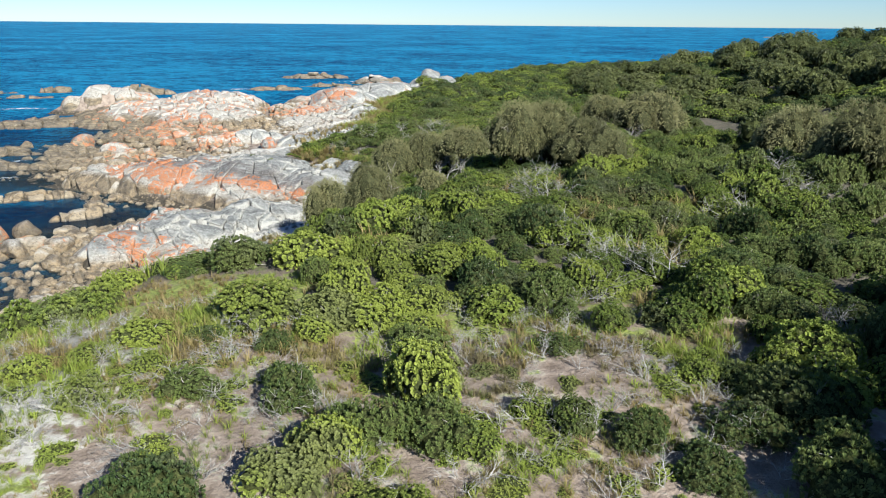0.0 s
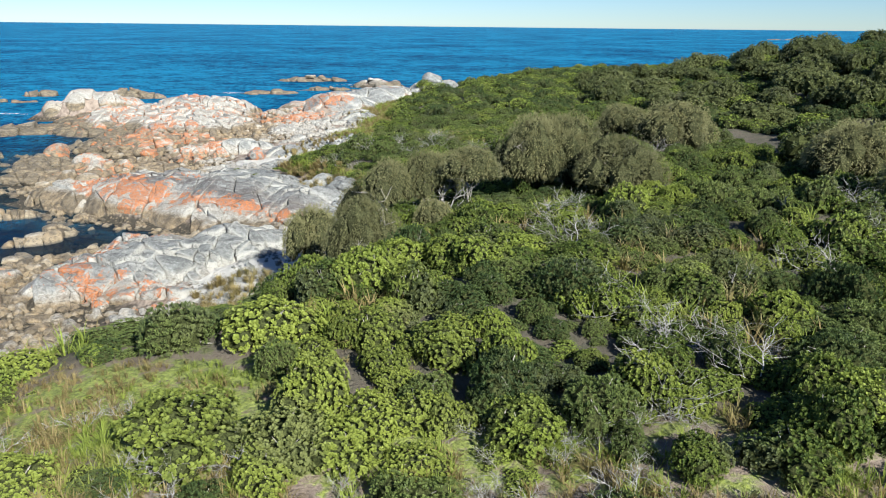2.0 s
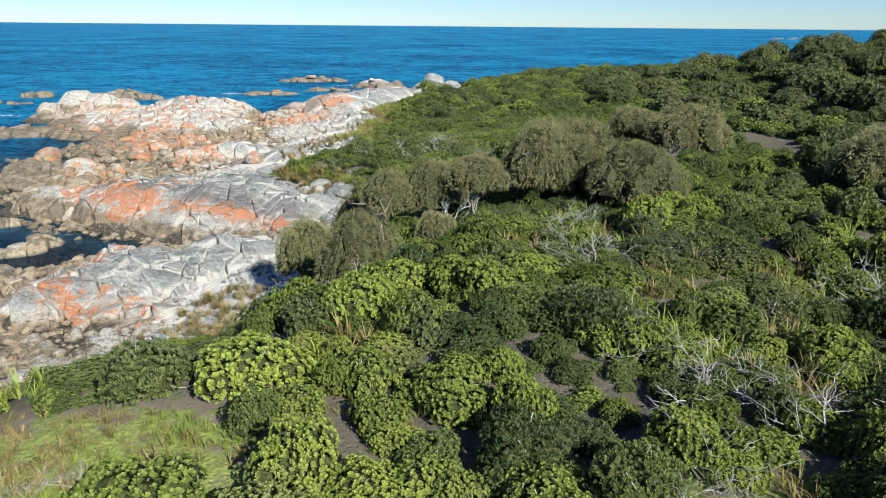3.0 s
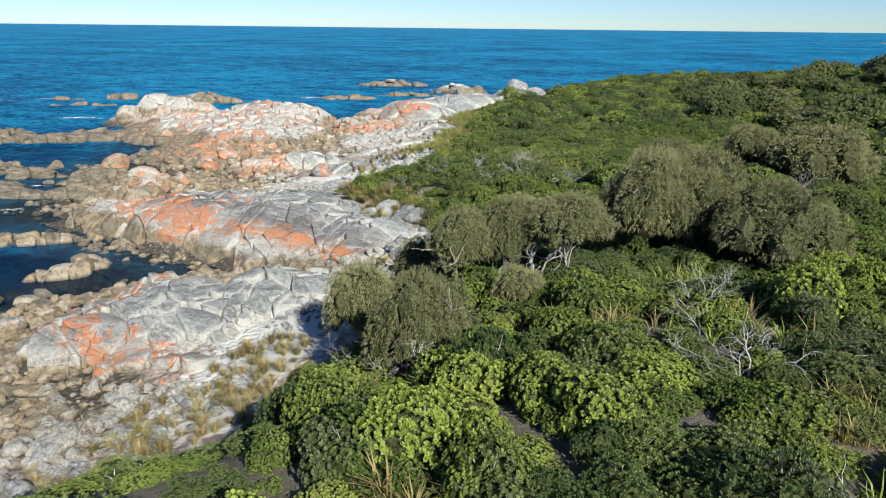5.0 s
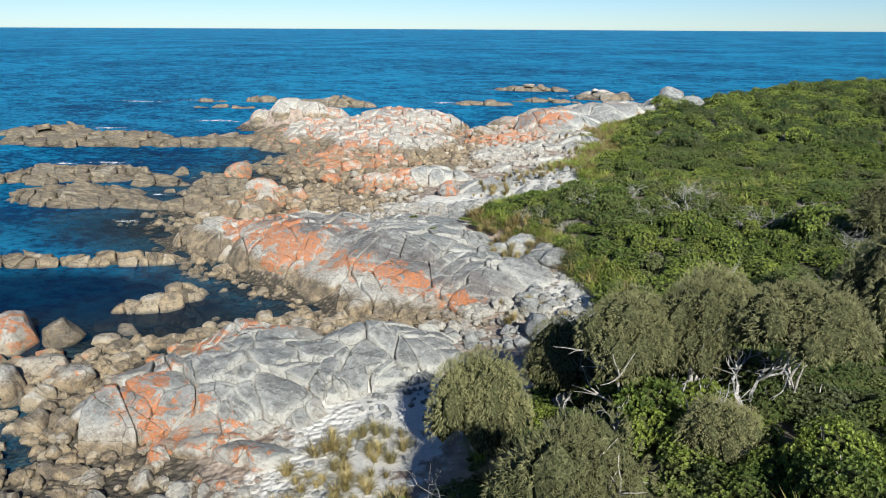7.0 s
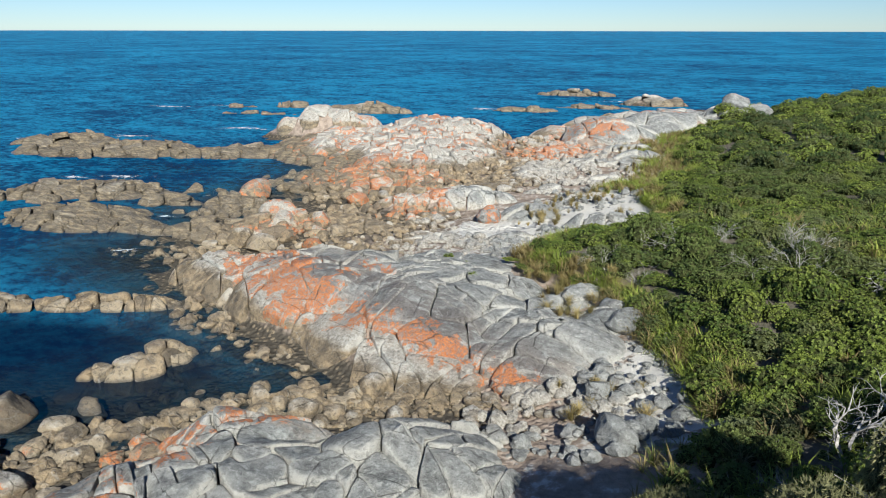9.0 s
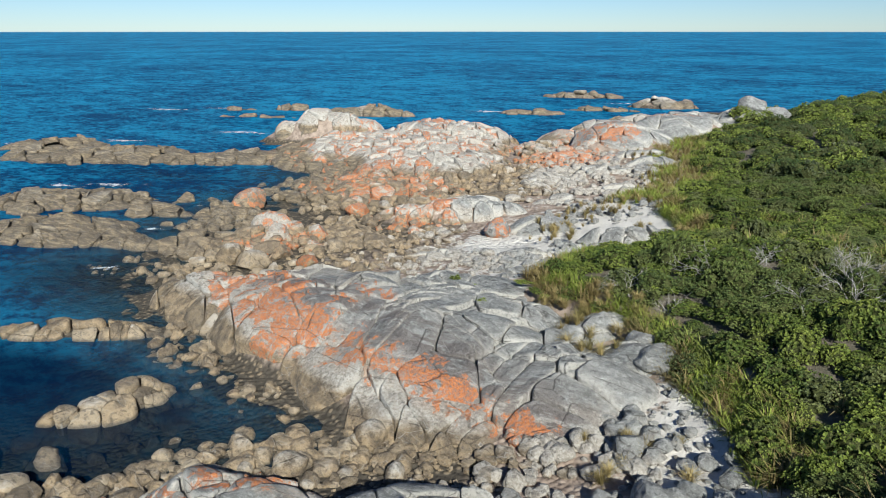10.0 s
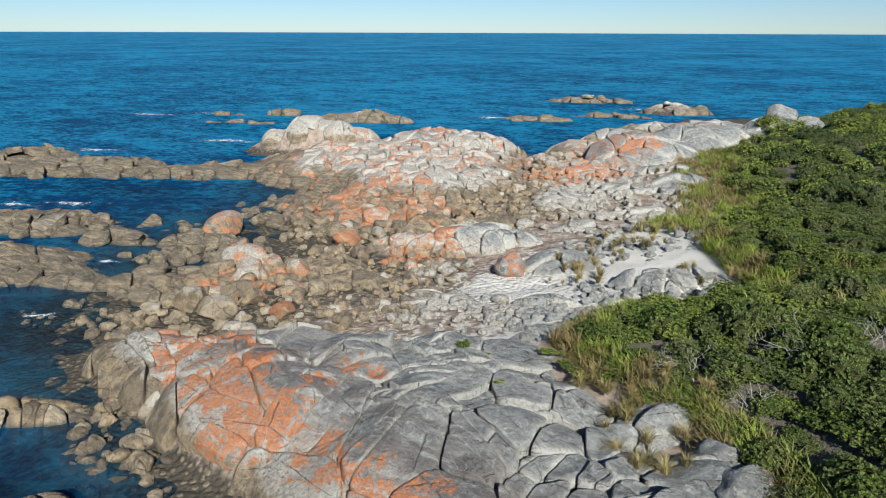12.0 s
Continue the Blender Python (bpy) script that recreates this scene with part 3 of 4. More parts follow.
def outcrop(group, size, turn, stretch, label, lip=0.4, seed=1, around=22, thin=0.25, step=0.1, splits=0):
    rng = random.Random(seed)
    c, s = math.cos(radians(turn)), math.sin(radians(turn))
    reach = [max(a, b) for _, _, a, b, _, _ in DOMES[group]]
    lo = Vector((min(d[0] - r for d, r in zip(DOMES[group], reach)), min(d[1] - r for d, r in zip(DOMES[group], reach))))
    hi = Vector((max(d[0] + r for d, r in zip(DOMES[group], reach)), max(d[1] + r for d, r in zip(DOMES[group], reach))))
    mid, span = (lo + hi) / 2, (hi - lo).length / 2
    seeds = []
    nu, nv = int(span / (size * stretch)) + 1, int(span / size) + 1
    for i in range(-nu, nu + 1):
        for j in range(-nv, nv + 1):
            u, v = (i + (0.5 if j % 2 else 0) + rng.uniform(-0.62, 0.62)) * size * stretch, (j + rng.uniform(-0.62, 0.62)) * size
            if rng.random() > thin:
                seeds.append(Vector((mid.x + u * c - v * s, mid.y + u * s + v * c)))
    x, y = np.array([p.x for p in seeds]), np.array([p.y for p in seeds])
    h = dome_height(group, x, y)
    soil = soil_height(x, y)
    base = new("rock_outcrop")
    base.location = (mid.x, mid.y, 0)
    tagged(base, label, "rock outcrop")

    def height(px, py):
        hh = dome_height(group, px, py)
        return np.where(hh < -5, -1.2, hh)

    for n, p in enumerate(seeds):
        if h[n] < max(-0.3, soil[n] - 0.5):
            continue
        near = np.argsort((x - p.x) ** 2 + (y - p.y) ** 2)[1:30]
        box = size * stretch * 2.2
        poly = [p + Vector(q) for q in ((-box, -box), (box, -box), (box, box), (-box, box))]
        for m in near:
            poly = clip_cell(poly, p, seeds[m])
            if len(poly) < 3:
                break
        if len(poly) < 3:
            continue
        for bit in split(poly, rng, turn, splits):
            me = stone_mesh(bit, height, rng, lip, around, step)
            me.transform(Matrix.Translation((-mid.x, -mid.y, 0)))
            part("stone", me, base).color = (0, 0, 0, 1)
    return base


outcrop("ridge", 2.5, 62, 1.4, "long granite ridge, grey above an orange lichen band", 0.24, 11, 26, 0.30, 0.12, 3)
outcrop("near", 1.8, 60, 1.35, "jointed granite outcrop, grey with orange lichen edges", 0.24, 12, 24, 0.25, 0.14, 2)
outcrop("rear", 1.9, 30, 1.4, "broad granite headland, pale with orange lichen patches", 0.32, 13, 16, 0.22, 0.2, 1)
outcrop("grey", 1.8, 100, 1.2, "grey granite hump with an orange lichen foot", 0.5, 14, 18)
outcrop("dome", 2.6, 20, 1.4, "smooth dark grey granite dome beside white sand", 0.3, 15, 18)
outcrop("low", 1.4, 10, 1.4, "low grey granite stones at the scrub's edge", 0.35, 16, 16)
outcrop("slab", 2.6, 10, 1.4, "flat pale brown granite slab among rubble", 0.25, 17, 18)
outcrop("point", 3.2, 20, 1.3, "far granite point, grey domes and orange lichen", 0.3, 18, 18, 0.35, 0.12, 1)
outcrop("shoulder", 1.9, 20, 1.4, "grey and rust-stained granite stones below the scrub", 0.4, 31, 16)
outcrop("bench", 1.5, 20, 1.5, "low tan granite bench among sand and rubble", 0.35, 32, 16)
outcrop("middle", 1.5, 20, 1.5, "low brown granite reef beside the inlet", 0.4, 19, 16)
outcrop("outer", 1.7, 16, 3.2, "long brown ledge washed by the open sea", 0.3, 20, 18, 0.25, 0.24, 1)
outcrop("shelf", 1.6, 14, 2.2, "dark brown rock shelf awash at the inlet", 0.3, 21, 18, 0.25, 0.22, 1)
outcrop("bar", 1.15, 115, 1.5, "narrow brown rock bar across the pool", 0.25, 22, 16, 0.15, 0.1, 1)
outcrop("pool", 1.0, 42, 1.3, "cracked tan rock standing in the pool", 0.25, 23, 16, 0.15)
outcrop("stack", 3.0, 95, 1.2, "tall pale granite blocks at the headland's end", 0.35, 43, 22, 0.1, 0.12)
outcrop("skerry", 2.2, 15, 1.8, "low brown skerry off the headland", 0.5, 24, 14, 0.25, 0.22)
outcrop("distant", 9.0, 10, 1.8, "distant low skerry on the horizon", 1.5, 26, 14)
outcrop("reef", 2.2, 10, 1.8, "brown reef off the far point", 0.5, 25, 14, 0.25, 0.22)


# ---- loose boulders and rubble ----
def ico(sub):
    bm = bmesh.new()
    bmesh.ops.create_icosphere(bm, subdivisions=sub, radius=1)
    v = np.array([p.co[:] for p in bm.verts])
    f = np.array([[p.index for p in t.verts] for t in bm.faces])
    bm.free()
    return v, f


def boulder_shape(seed, sub):
    """A weathered boulder: a ball cut by a few soft planes, with lumps."""
    rng = np.random.RandomState(seed)
    v, f = ico(sub)
    v = v.copy()
    for _ in range(9):
        way = rng.normal(size=3)
        way /= np.linalg.norm(way)
        over = np.clip(v @ way - rng.uniform(0.50, 0.80), 0, None)
        v -= 0.94 * over[:, None] * way
    off = rng.uniform(0, 50)
    bump = np.array([0.12 * noise.noise(Vector(p) * 1.3 + Vector((off, 0, 0))) + 0.06 * noise.noise(Vector(p) * 3.1 + Vector((0, off, 0))) for p in v])
    v *= (1 + bump)[:, None]
    v *= np.array([1.15, 0.92, 0.72]) * rng.uniform(0.88, 1.12, 3)
    return v, f


BIG = [boulder_shape(s, 4 if s < 4 else 3) for s in range(12)]
SMALL = [boulder_shape(20 + s, 2) for s in range(8)]
TINY = [boulder_shape(40 + s, 1) for s in range(8)]
BIG_MESH = [mesh_of("boulder", v, f, ROCK, True) for v, f in BIG]


def boulder(x, y, r, seed, sink=0.3, z=None, tall=1.0, label="weathered rounded granite boulder", orange=None):
    rng = random.Random(seed)
    ob = new("boulder", BIG_MESH[seed % 4 if r > 1.0 else 4 + seed % 8])
    top = ground_at(x, y) if z is None else z
    ob.matrix_world = Matrix.LocRotScale((x, y, top + r * tall * 0.72 * (1 - sink)), Euler((rng.uniform(-.15, .15), rng.uniform(-.15, .15), rng.uniform(0, 6.28))), (r, r, r * tall))
    o = float(lichen_at(np.array([x]), np.array([y]))[0]) if orange is None else orange
    ob.color = (o, 0, 0, 1)
    return tagged(ob, label, "boulder", "boulders on the shore")


# zones of loose stone: x, y, half sizes, degrees, number, radii
RUBBLE = ((-28, 71.5, 8, 2.6, 33, 260, 0.18, 0.75), (-34, 66, 6, 2.2, 35, 100, 0.2, 0.8), (-13.5, 74.5, 5.5, 4.5, 0, 260, 0.15, 0.7), (-28.5, 53, 8, 4.5, 0, 420, 0.15, 0.65),
          (-22, 49, 6, 4.0, 0, 300, 0.12, 0.5), (-21.5, 42.5, 5, 5, 0, 260, 0.12, 0.5), (-29, 45, 7, 6, 0, 260, 0.2, 0.8), (-38, 58, 6, 5, 0, 160, 0.25, 0.9), (-51, 99.5, 9, 4, 22, 190, 0.25, 1.0), (-61, 107, 7, 4, 20, 110, 0.3, 1.0), (-41, 79.3, 5, 2.2, 150, 120, 0.2, 0.7),
          (-52, 124, 12, 8, 0, 420, 0.25, 1.1), (-60, 125, 9, 7, 20, 220, 0.3, 1.1), (-38, 134, 8, 13, 0, 260, 0.3, 1.0), (-33, 148, 8, 8, 0, 160, 0.3, 1.0), (-43, 108, 9, 5, 10, 200, 0.2, 0.8),
          (-75, 112, 9, 3, 10, 70, 0.4, 1.2), (-33, 100, 9, 3, 10, 110, 0.2, 0.7), (-20, 54, 4, 4, 0, 180, 0.1, 0.35), (-18, 106, 6, 3, 0, 120, 0.2, 0.6), (-37, 72.5, 7, 4, 30, 110, 0.15, 0.55), (-46, 92, 9, 2.5, 20, 90, 0.2, 0.8), (-57, 92, 6, 3, 20, 40, 0.3, 0.8), (-30, 130, 9, 8, 0, 200, 0.2, 0.7), (-24, 100, 6, 3, 20, 120, 0.15, 0.5), (-28, 148, 9, 11, 0, 240, 0.25, 0.8), (-34, 60, 5, 4, 0, 160, 0.15, 0.5), (-27, 71, 9, 3, 33, 260, 0.1, 0.35), (-44, 102, 12, 6, 15, 260, 0.15, 0.6), (-46, 117, 10, 5, 20, 200, 0.2, 0.7), (-20, 74, 6, 2, 15, 160, 0.1, 0.4), (-11, 79, 3, 4, 0, 120, 0.12, 0.4), (-15.5, 62, 2.5, 5, 0, 120, 0.1, 0.35), (-22, 120, 6, 6, 0, 160, 0.15, 0.6), (-28, 136, 9, 8, 0, 200, 0.2, 0.8), (-37, 160, 6, 11, 0, 200, 0.3, 1.1), (-30, 98, 8, 3, 15, 160, 0.12, 0.45), (-22, 97, 4, 3, 0, 90, 0.12, 0.4))


def build_rubble():
    rng = random.Random(5)
    pieces, orange, things = [], [], []
    for cx, cy, a, b, turn, count, lo, hi in RUBBLE:
        c, s = math.cos(radians(turn)), math.sin(radians(turn))
        for _ in range(count):
            q, w = math.sqrt(rng.random()) * 1.05, rng.uniform(0, 6.283)
            u, v = a * q * math.cos(w), b * q * math.sin(w)
            things.append((cx + u * c - v * s, cy + u * s + v * c, lo + (hi - lo) * rng.random() ** 2.2, rng.random()))
    z = ground_height(np.array([t[0] for t in things]), np.array([t[1] for t in things]))
    px, py = np.array([t[0] for t in things]), np.array([t[1] for t in things])
    solid = np.zeros(len(things), bool)
    for group in ("ridge", "near", "grey", "dome", "point", "bar", "pool", "slab"):
        solid |= dome_height(group, px, py) > soil_height(px, py) + 0.5
    z = np.where(solid, -9, z)
    large = sorted((i for i in range(len(things)) if not solid[i]), key=lambda i: -things[i][2])[:240]
    for i in large:
        x, y, r, k = things[i]
        boulder(x, y, r, int(k * 1e6), 0.35, float(z[i]), rng.uniform(0.8, 1.15))
    chosen = set(large)
    for i, (x, y, r, k) in enumerate(things):
        if i in chosen or z[i] < -0.9:
            continue
        v, f = (SMALL if r > 0.3 else TINY)[int(k * 8000) % 8]
        m = turn_z(k * 628) @ np.diag([r, r, r * (0.75 + 0.4 * ((k * 97) % 1))])
        pieces.append((v @ m.T + np.array([x, y, z[i] + r * 0.35]), f))
        orange.append(np.full(len(v), lichen_at(np.array([x]), np.array([y]))[0]))
    v, f = joined(pieces)
    ob = new("rubble", mesh_of("rubble", v, f, ROCK, False, orange=np.concatenate(orange)))
    ob.color = (0, 0, 0, 1)
    tagged(ob, "tan and grey cobbles and rubble along the shore", "rubble", kind="stuff")


# single boulders that stand out: x, y, radius, height factor, lichen
for k, (x, y, r, tall, o) in enumerate((
        (-12.2, 83.3, 1.25, 1.05, 0), (-13.4, 85.2, 0.85, 1.1, 0), (-52.4, 104.0, 1.9, 1.2, 0.30), (-50.6, 101.6, 1.7, 1.2, 0.26), (-50.6, 104.6, 1.6, 1.1, 0.3), (-53.2, 101.3, 1.3, 1.2, 0.3), (-49.3, 98.8, 1.3, 0.8, 0.4), (-47.4, 104.4, 1.35, 1.1, 0.5), (-56.8, 97.6, 1.5, 1.0, 0.0), (-58.8, 99.4, 1.6, 0.9, 0.0),
        (-62, 112.6, 2.3, 0.9, 0.7), (-72, 112.5, 1.3, 1.4, 0), (-30.2, 109.6, 1.3, 1.35, 0.55), (-50.8, 95.3, 1.6, 1.15, 0), (-48.1, 94.6, 1.5, 0.9, 0), (-55.2, 94.7, 1.3, 1.1, 0), (-48.4, 114.2, 1.3, 1.1, 0.9),
        (-43.2, 96.1, 1.2, 0.9, 0.9), (-44.7, 63.3, 2.1, 1.0, 0.32), (-42.4, 64.6, 1.7, 1.1, 0.25), (-39.3, 60.3, 1.5, 0.9, 0.1), (-36.1, 59.6, 1.35, 1.15, 0.32), (-39, 58, 1.4, 1.1, 0.2), (-36.4, 57.5, 1.1, 0.9, 0),
        (-25, 74.7, 0.95, 1.25, 0), (-27.5, 71.2, 0.8, 1.1, 0), (-31.5, 72.8, 0.6, 1.0, 0), (-8.4, 184, 2.8, 0.9, 0), (-4.8, 184.6, 2.4, 1.0, 0),
        (-36.8, 73.2, 1.4, 0.35, 0), (-39.5, 67.2, 1.3, 0.5, 0), (-43.2, 69, 0.9, 0.5, 0), (-38.7, 64.8, 1.0, 0.7, 0), (-148.5, 192, 2.8, 0.7, 0), (-11, 71.5, 1.1, 1.1, 0), (-12.5, 76, 0.9, 1.0, 0))):
    boulder(x, y, r, 300 + k, 0.35, None, tall, orange=o)
build_rubble()


# ---- vegetation ----
def crown_lobes(rng, count, spread, flat=0.75, sizes=(0.26, 0.42)):
    lobes = [(np.array([0, 0, flat * 0.42]), 0.5)]
    for i in range(count):
        w, q = i * 2.4 + rng.uniform(-0.5, 0.5), spread * math.sqrt((i + 0.3) / count)
        r = rng.uniform(*sizes)
        lobes.append((np.array([q * math.cos(w), q * math.sin(w), flat * (0.72 - 0.75 * q * q) + rng.uniform(-0.10, 0.12)]), r))
    return lobes


def on_lobes(rng, lobes, count, low=-0.35):
    """Points on the outside of a crown, with their outward ways."""
    places, ways = [], []
    while len(places) < count:
        c, r = lobes[rng.randrange(len(lobes))]
        way = np.array([rng.gauss(0, 1) for _ in range(3)])
        way /= np.linalg.norm(way)
        if way[2] < low:
            continue
        p = c + way * r * (1.06 - 0.30 * rng.random() ** 2)
        if p[2] < 0.05 or any(np.linalg.norm(p - c2) < r2 * 0.74 for c2, r2 in lobes):
            continue
        places.append(p), ways.append(way)
    return places, ways


def crown(seed, lobes, heads, leaves, size, slim, flat=0.75, sub=1, tilt=(0.25, 1.2)):
    """A shrub's crown, about 1 in radius: lobes with a twiggy inside coloured dark like shade, covered with heads of
    leaves that leave dark gaps.
    """
    rng = np.random.RandomState(seed)
    ls = [(np.array([0, 0, flat * 0.34]), 0.56)]
    for i in range(lobes):
        w, q = i * 2.39996 + rng.uniform(-0.4, 0.4), 0.66 * math.sqrt((i + 0.8) / lobes)
        r = rng.uniform(0.24, 0.42)
        ls.append((np.array([q * math.cos(w), q * math.sin(w), flat * (0.62 - 0.62 * q * q) + rng.uniform(-0.16, 0.10)]), r))
    area = np.array([r * r for _, r in ls])
    area /= area.sum()
    spots, ways = [], []
    for (c, r), share in zip(ls, area):
        count = max(6, int(heads * share * 1.7))
        k = np.arange(count)
        z = 1 - (k + 0.5) / count * 1.55
        w, q = k * 2.39996 + rng.uniform(0, 6), np.sqrt(1 - np.clip(z, -1, 1) ** 2)
        way = np.stack([q * np.cos(w), q * np.sin(w), z], 1) + rng.normal(0, 0.16, (count, 3))
        way /= np.linalg.norm(way, axis=1)[:, None]
        p = c + way * r * rng.uniform(0.90, 1.08, (count, 1))
        free = p[:, 2] > 0.04
        for c2, r2 in ls:
            free &= np.linalg.norm(p - c2, axis=1) > r2 * 0.88
        spots.append(p[free]), ways.append(way[free])
    p, n = np.concatenate(spots), np.concatenate(ways) + np.array([0, 0, 0.45])
    n /= np.linalg.norm(n, axis=1)[:, None]
    a = np.cross(n, (0.31, 0.9, 0.2))
    a /= np.linalg.norm(a, axis=1)[:, None]
    b = np.cross(n, a)
    m = len(p)
    big = size * rng.uniform(0.7, 1.35, m)
    tone = np.repeat(np.clip(rng.normal(0.5, 0.17, m), 0, 1), leaves)
    k = np.tile(np.arange(leaves), m)
    w = k * 2.39996 + np.repeat(rng.uniform(0, 6.28, m), leaves) + rng.normal(0, 0.2, m * leaves)
    lean = tilt[0] + (tilt[1] - tilt[0]) * np.sqrt((k + 0.5) / leaves) + rng.normal(0, 0.1, m * leaves)
    n, a, b, base, big = (np.repeat(i, leaves, 0) for i in (n, a, b, p, big))
    out = a * np.cos(w)[:, None] + b * np.sin(w)[:, None]
    side = b * np.cos(w)[:, None] - a * np.sin(w)[:, None]
    way = n * np.cos(lean)[:, None] + out * np.sin(lean)[:, None]
    reach = (big * rng.uniform(0.8, 1.2, len(big)))[:, None]
    base = base - n * reach * 0.45
    wide = side * reach * slim
    v = np.stack([base, base + way * reach + wide, base + way * reach * 0.93 - wide], 1).reshape(-1, 3)
    f = np.arange(len(base))[:, None] * 3 + np.array([0, 1, 2])
    tone = np.repeat(tone, 3)
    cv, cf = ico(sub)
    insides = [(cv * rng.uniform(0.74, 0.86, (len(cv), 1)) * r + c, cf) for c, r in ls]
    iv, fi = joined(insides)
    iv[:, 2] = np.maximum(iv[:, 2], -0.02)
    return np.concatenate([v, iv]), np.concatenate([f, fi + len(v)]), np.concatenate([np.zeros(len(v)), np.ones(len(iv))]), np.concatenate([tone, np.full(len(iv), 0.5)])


def tube(points, radii, sides=5):
    pts = [np.array(p, float) for p in points]
    verts, tris = [], []
    for i, p in enumerate(pts):
        d = pts[min(i + 1, len(pts) - 1)] - pts[max(i - 1, 0)]
        d /= np.linalg.norm(d) + 1e-9
        a = np.cross(d, (0.31, 0.2, 0.93) if abs(d[2]) < 0.9 else (1, 0.2, 0))
        a /= np.linalg.norm(a)
        b = np.cross(d, a)
        verts += [p + radii[i] * (a * math.cos(6.283 * k / sides) + b * math.sin(6.283 * k / sides)) for k in range(sides)]
    for i in range(len(pts) - 1):
        for k in range(sides):
            q, w = i * sides, (k + 1) % sides
            tris += [(q + k, q + w, q + sides + w), (q + k, q + sides + w, q + sides + k)]
    return np.array(verts), np.array(tris)


def branching(seed, start, way, length, radius, levels, sides=4, fork=3, spread=0.7, curl=0.25):
    """A branch that forks into thinner ones: pieces of tube."""
    rng = random.Random(seed)
    out = []

    def grow(p, d, ln, r, lv):
        pts, rad = [p], [r]
        for i in range(3):
            d = d + np.array([rng.gauss(0, curl) for _ in range(3)])
            d /= np.linalg.norm(d)
            p = p + d * ln / 3
            pts.append(p), rad.append(r * (1 - 0.22 * (i + 1)))
        out.append(tube(pts, rad, sides if lv > 0 else 3))
        if lv > 0:
            for _ in range(fork):
                w = np.array([rng.gauss(0, 1) for _ in range(3)])
                nd = d + w / np.linalg.norm(w) * spread
                at = pts[rng.choice((1, 2, 3, 3))]
                grow(at, nd / np.linalg.norm(nd), ln * rng.uniform(0.55, 0.8), r * 0.5, lv - 1)

    grow(np.array(start, float), np.array(way, float) / np.linalg.norm(way), length, radius, levels)
    return joined(out)


def stems(seed, count, reach, height, radius):
    rng = random.Random(seed)
    return joined([branching(seed * 31 + i, (rng.uniform(-.1, .1), rng.uniform(-.1, .1), -0.1), (rng.uniform(-reach, reach), rng.uniform(-reach, reach), 1), height, radius, 1, 4, 2) for i in range(count)])


BROADS = [crown(100 + i, 9, 760, 9, 0.054, 0.33) for i in range(6)]
HEATHS = [crown(200 + i, 8, 700, 9, 0.066, 0.17, 0.70, tilt=(0.1, 0.95)) for i in range(5)]
BROADS_MID = [crown(110 + i, 7, 300, 6, 0.080, 0.36, sub=0) for i in range(6)]
HEATHS_MID = [crown(210 + i, 7, 280, 6, 0.095, 0.20, 0.70, 0, (0.1, 0.95)) for i in range(5)]
BROADS_FAR = [crown(120 + i, 6, 190, 4, 0.094, 0.40, sub=0) for i in range(5)]
HEATHS_FAR = [crown(220 + i, 6, 180, 4, 0.105, 0.26, 0.66, 0, (0.1, 0.95)) for i in range(4)]
STEMS = [mesh_of("stem", *stems(40 + i, 4, 0.6, 0.55, 0.035), BARK) for i in range(3)]


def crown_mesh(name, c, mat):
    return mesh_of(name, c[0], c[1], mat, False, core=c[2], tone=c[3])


BROAD_MESH = [crown_mesh("foliage", c, BROAD) for c in BROADS]
HEATH_MESH = [crown_mesh("foliage", c, HEATH) for c in HEATHS]


def shrub(x, y, r, tall, kind, seed, group, z=None):
    rng = random.Random(seed)
    base = new("heath_bush" if kind else "shrub")
    base.matrix_world = Matrix.LocRotScale((x, y, (ground_at(x, y) if z is None else z) - 0.05), Euler((rng.uniform(-.08, .08), rng.uniform(-.08, .08), rng.uniform(0, 6.283))), (r * rng.uniform(0.9, 1.15), r, r * tall))
    tagged(base, HEATH_LABEL if kind else BROAD_LABEL, "bush" if kind else "shrub", group)
    meshes = HEATH_MESH if kind else BROAD_MESH
    part("foliage", meshes[seed % len(meshes)], base).color = (0.5 if y < 36 and x < 1.5 and not kind else 1, 1, 1, 1)
    part("stem", STEMS[seed % 3], base)
    return base


def clearing(x, y):
    """The small grassy clearing on the brow, 1 in its middle."""
    return max(math.exp(-((x + 9.2) / 4.6) ** 4 - ((y - 28.6) / 2.3) ** 4), math.exp(-((x + 11.2) / 2.6) ** 4 - ((y - 26.4) / 2.6) ** 4))


def bare(x, y):
    """How open the scrub is, 0 to 1: the eroded slope, the small clearing and the grassy track."""
    slope = (0.82 if x > -7 else 0.93) * (1 - smooth01((y - 23.8 - 1.2 * math.sin(x * 0.6) - min(max(0, -x - 7) * 0.5, 2.5)) / 2.0)) if x < 11 else 0
    clear = clearing(x, y)
    grassy = 0.8 * math.exp(-((x - 8) / 6) ** 2 - ((y - 91) / 1.2) ** 2)
    return max(slope, clear, grassy)


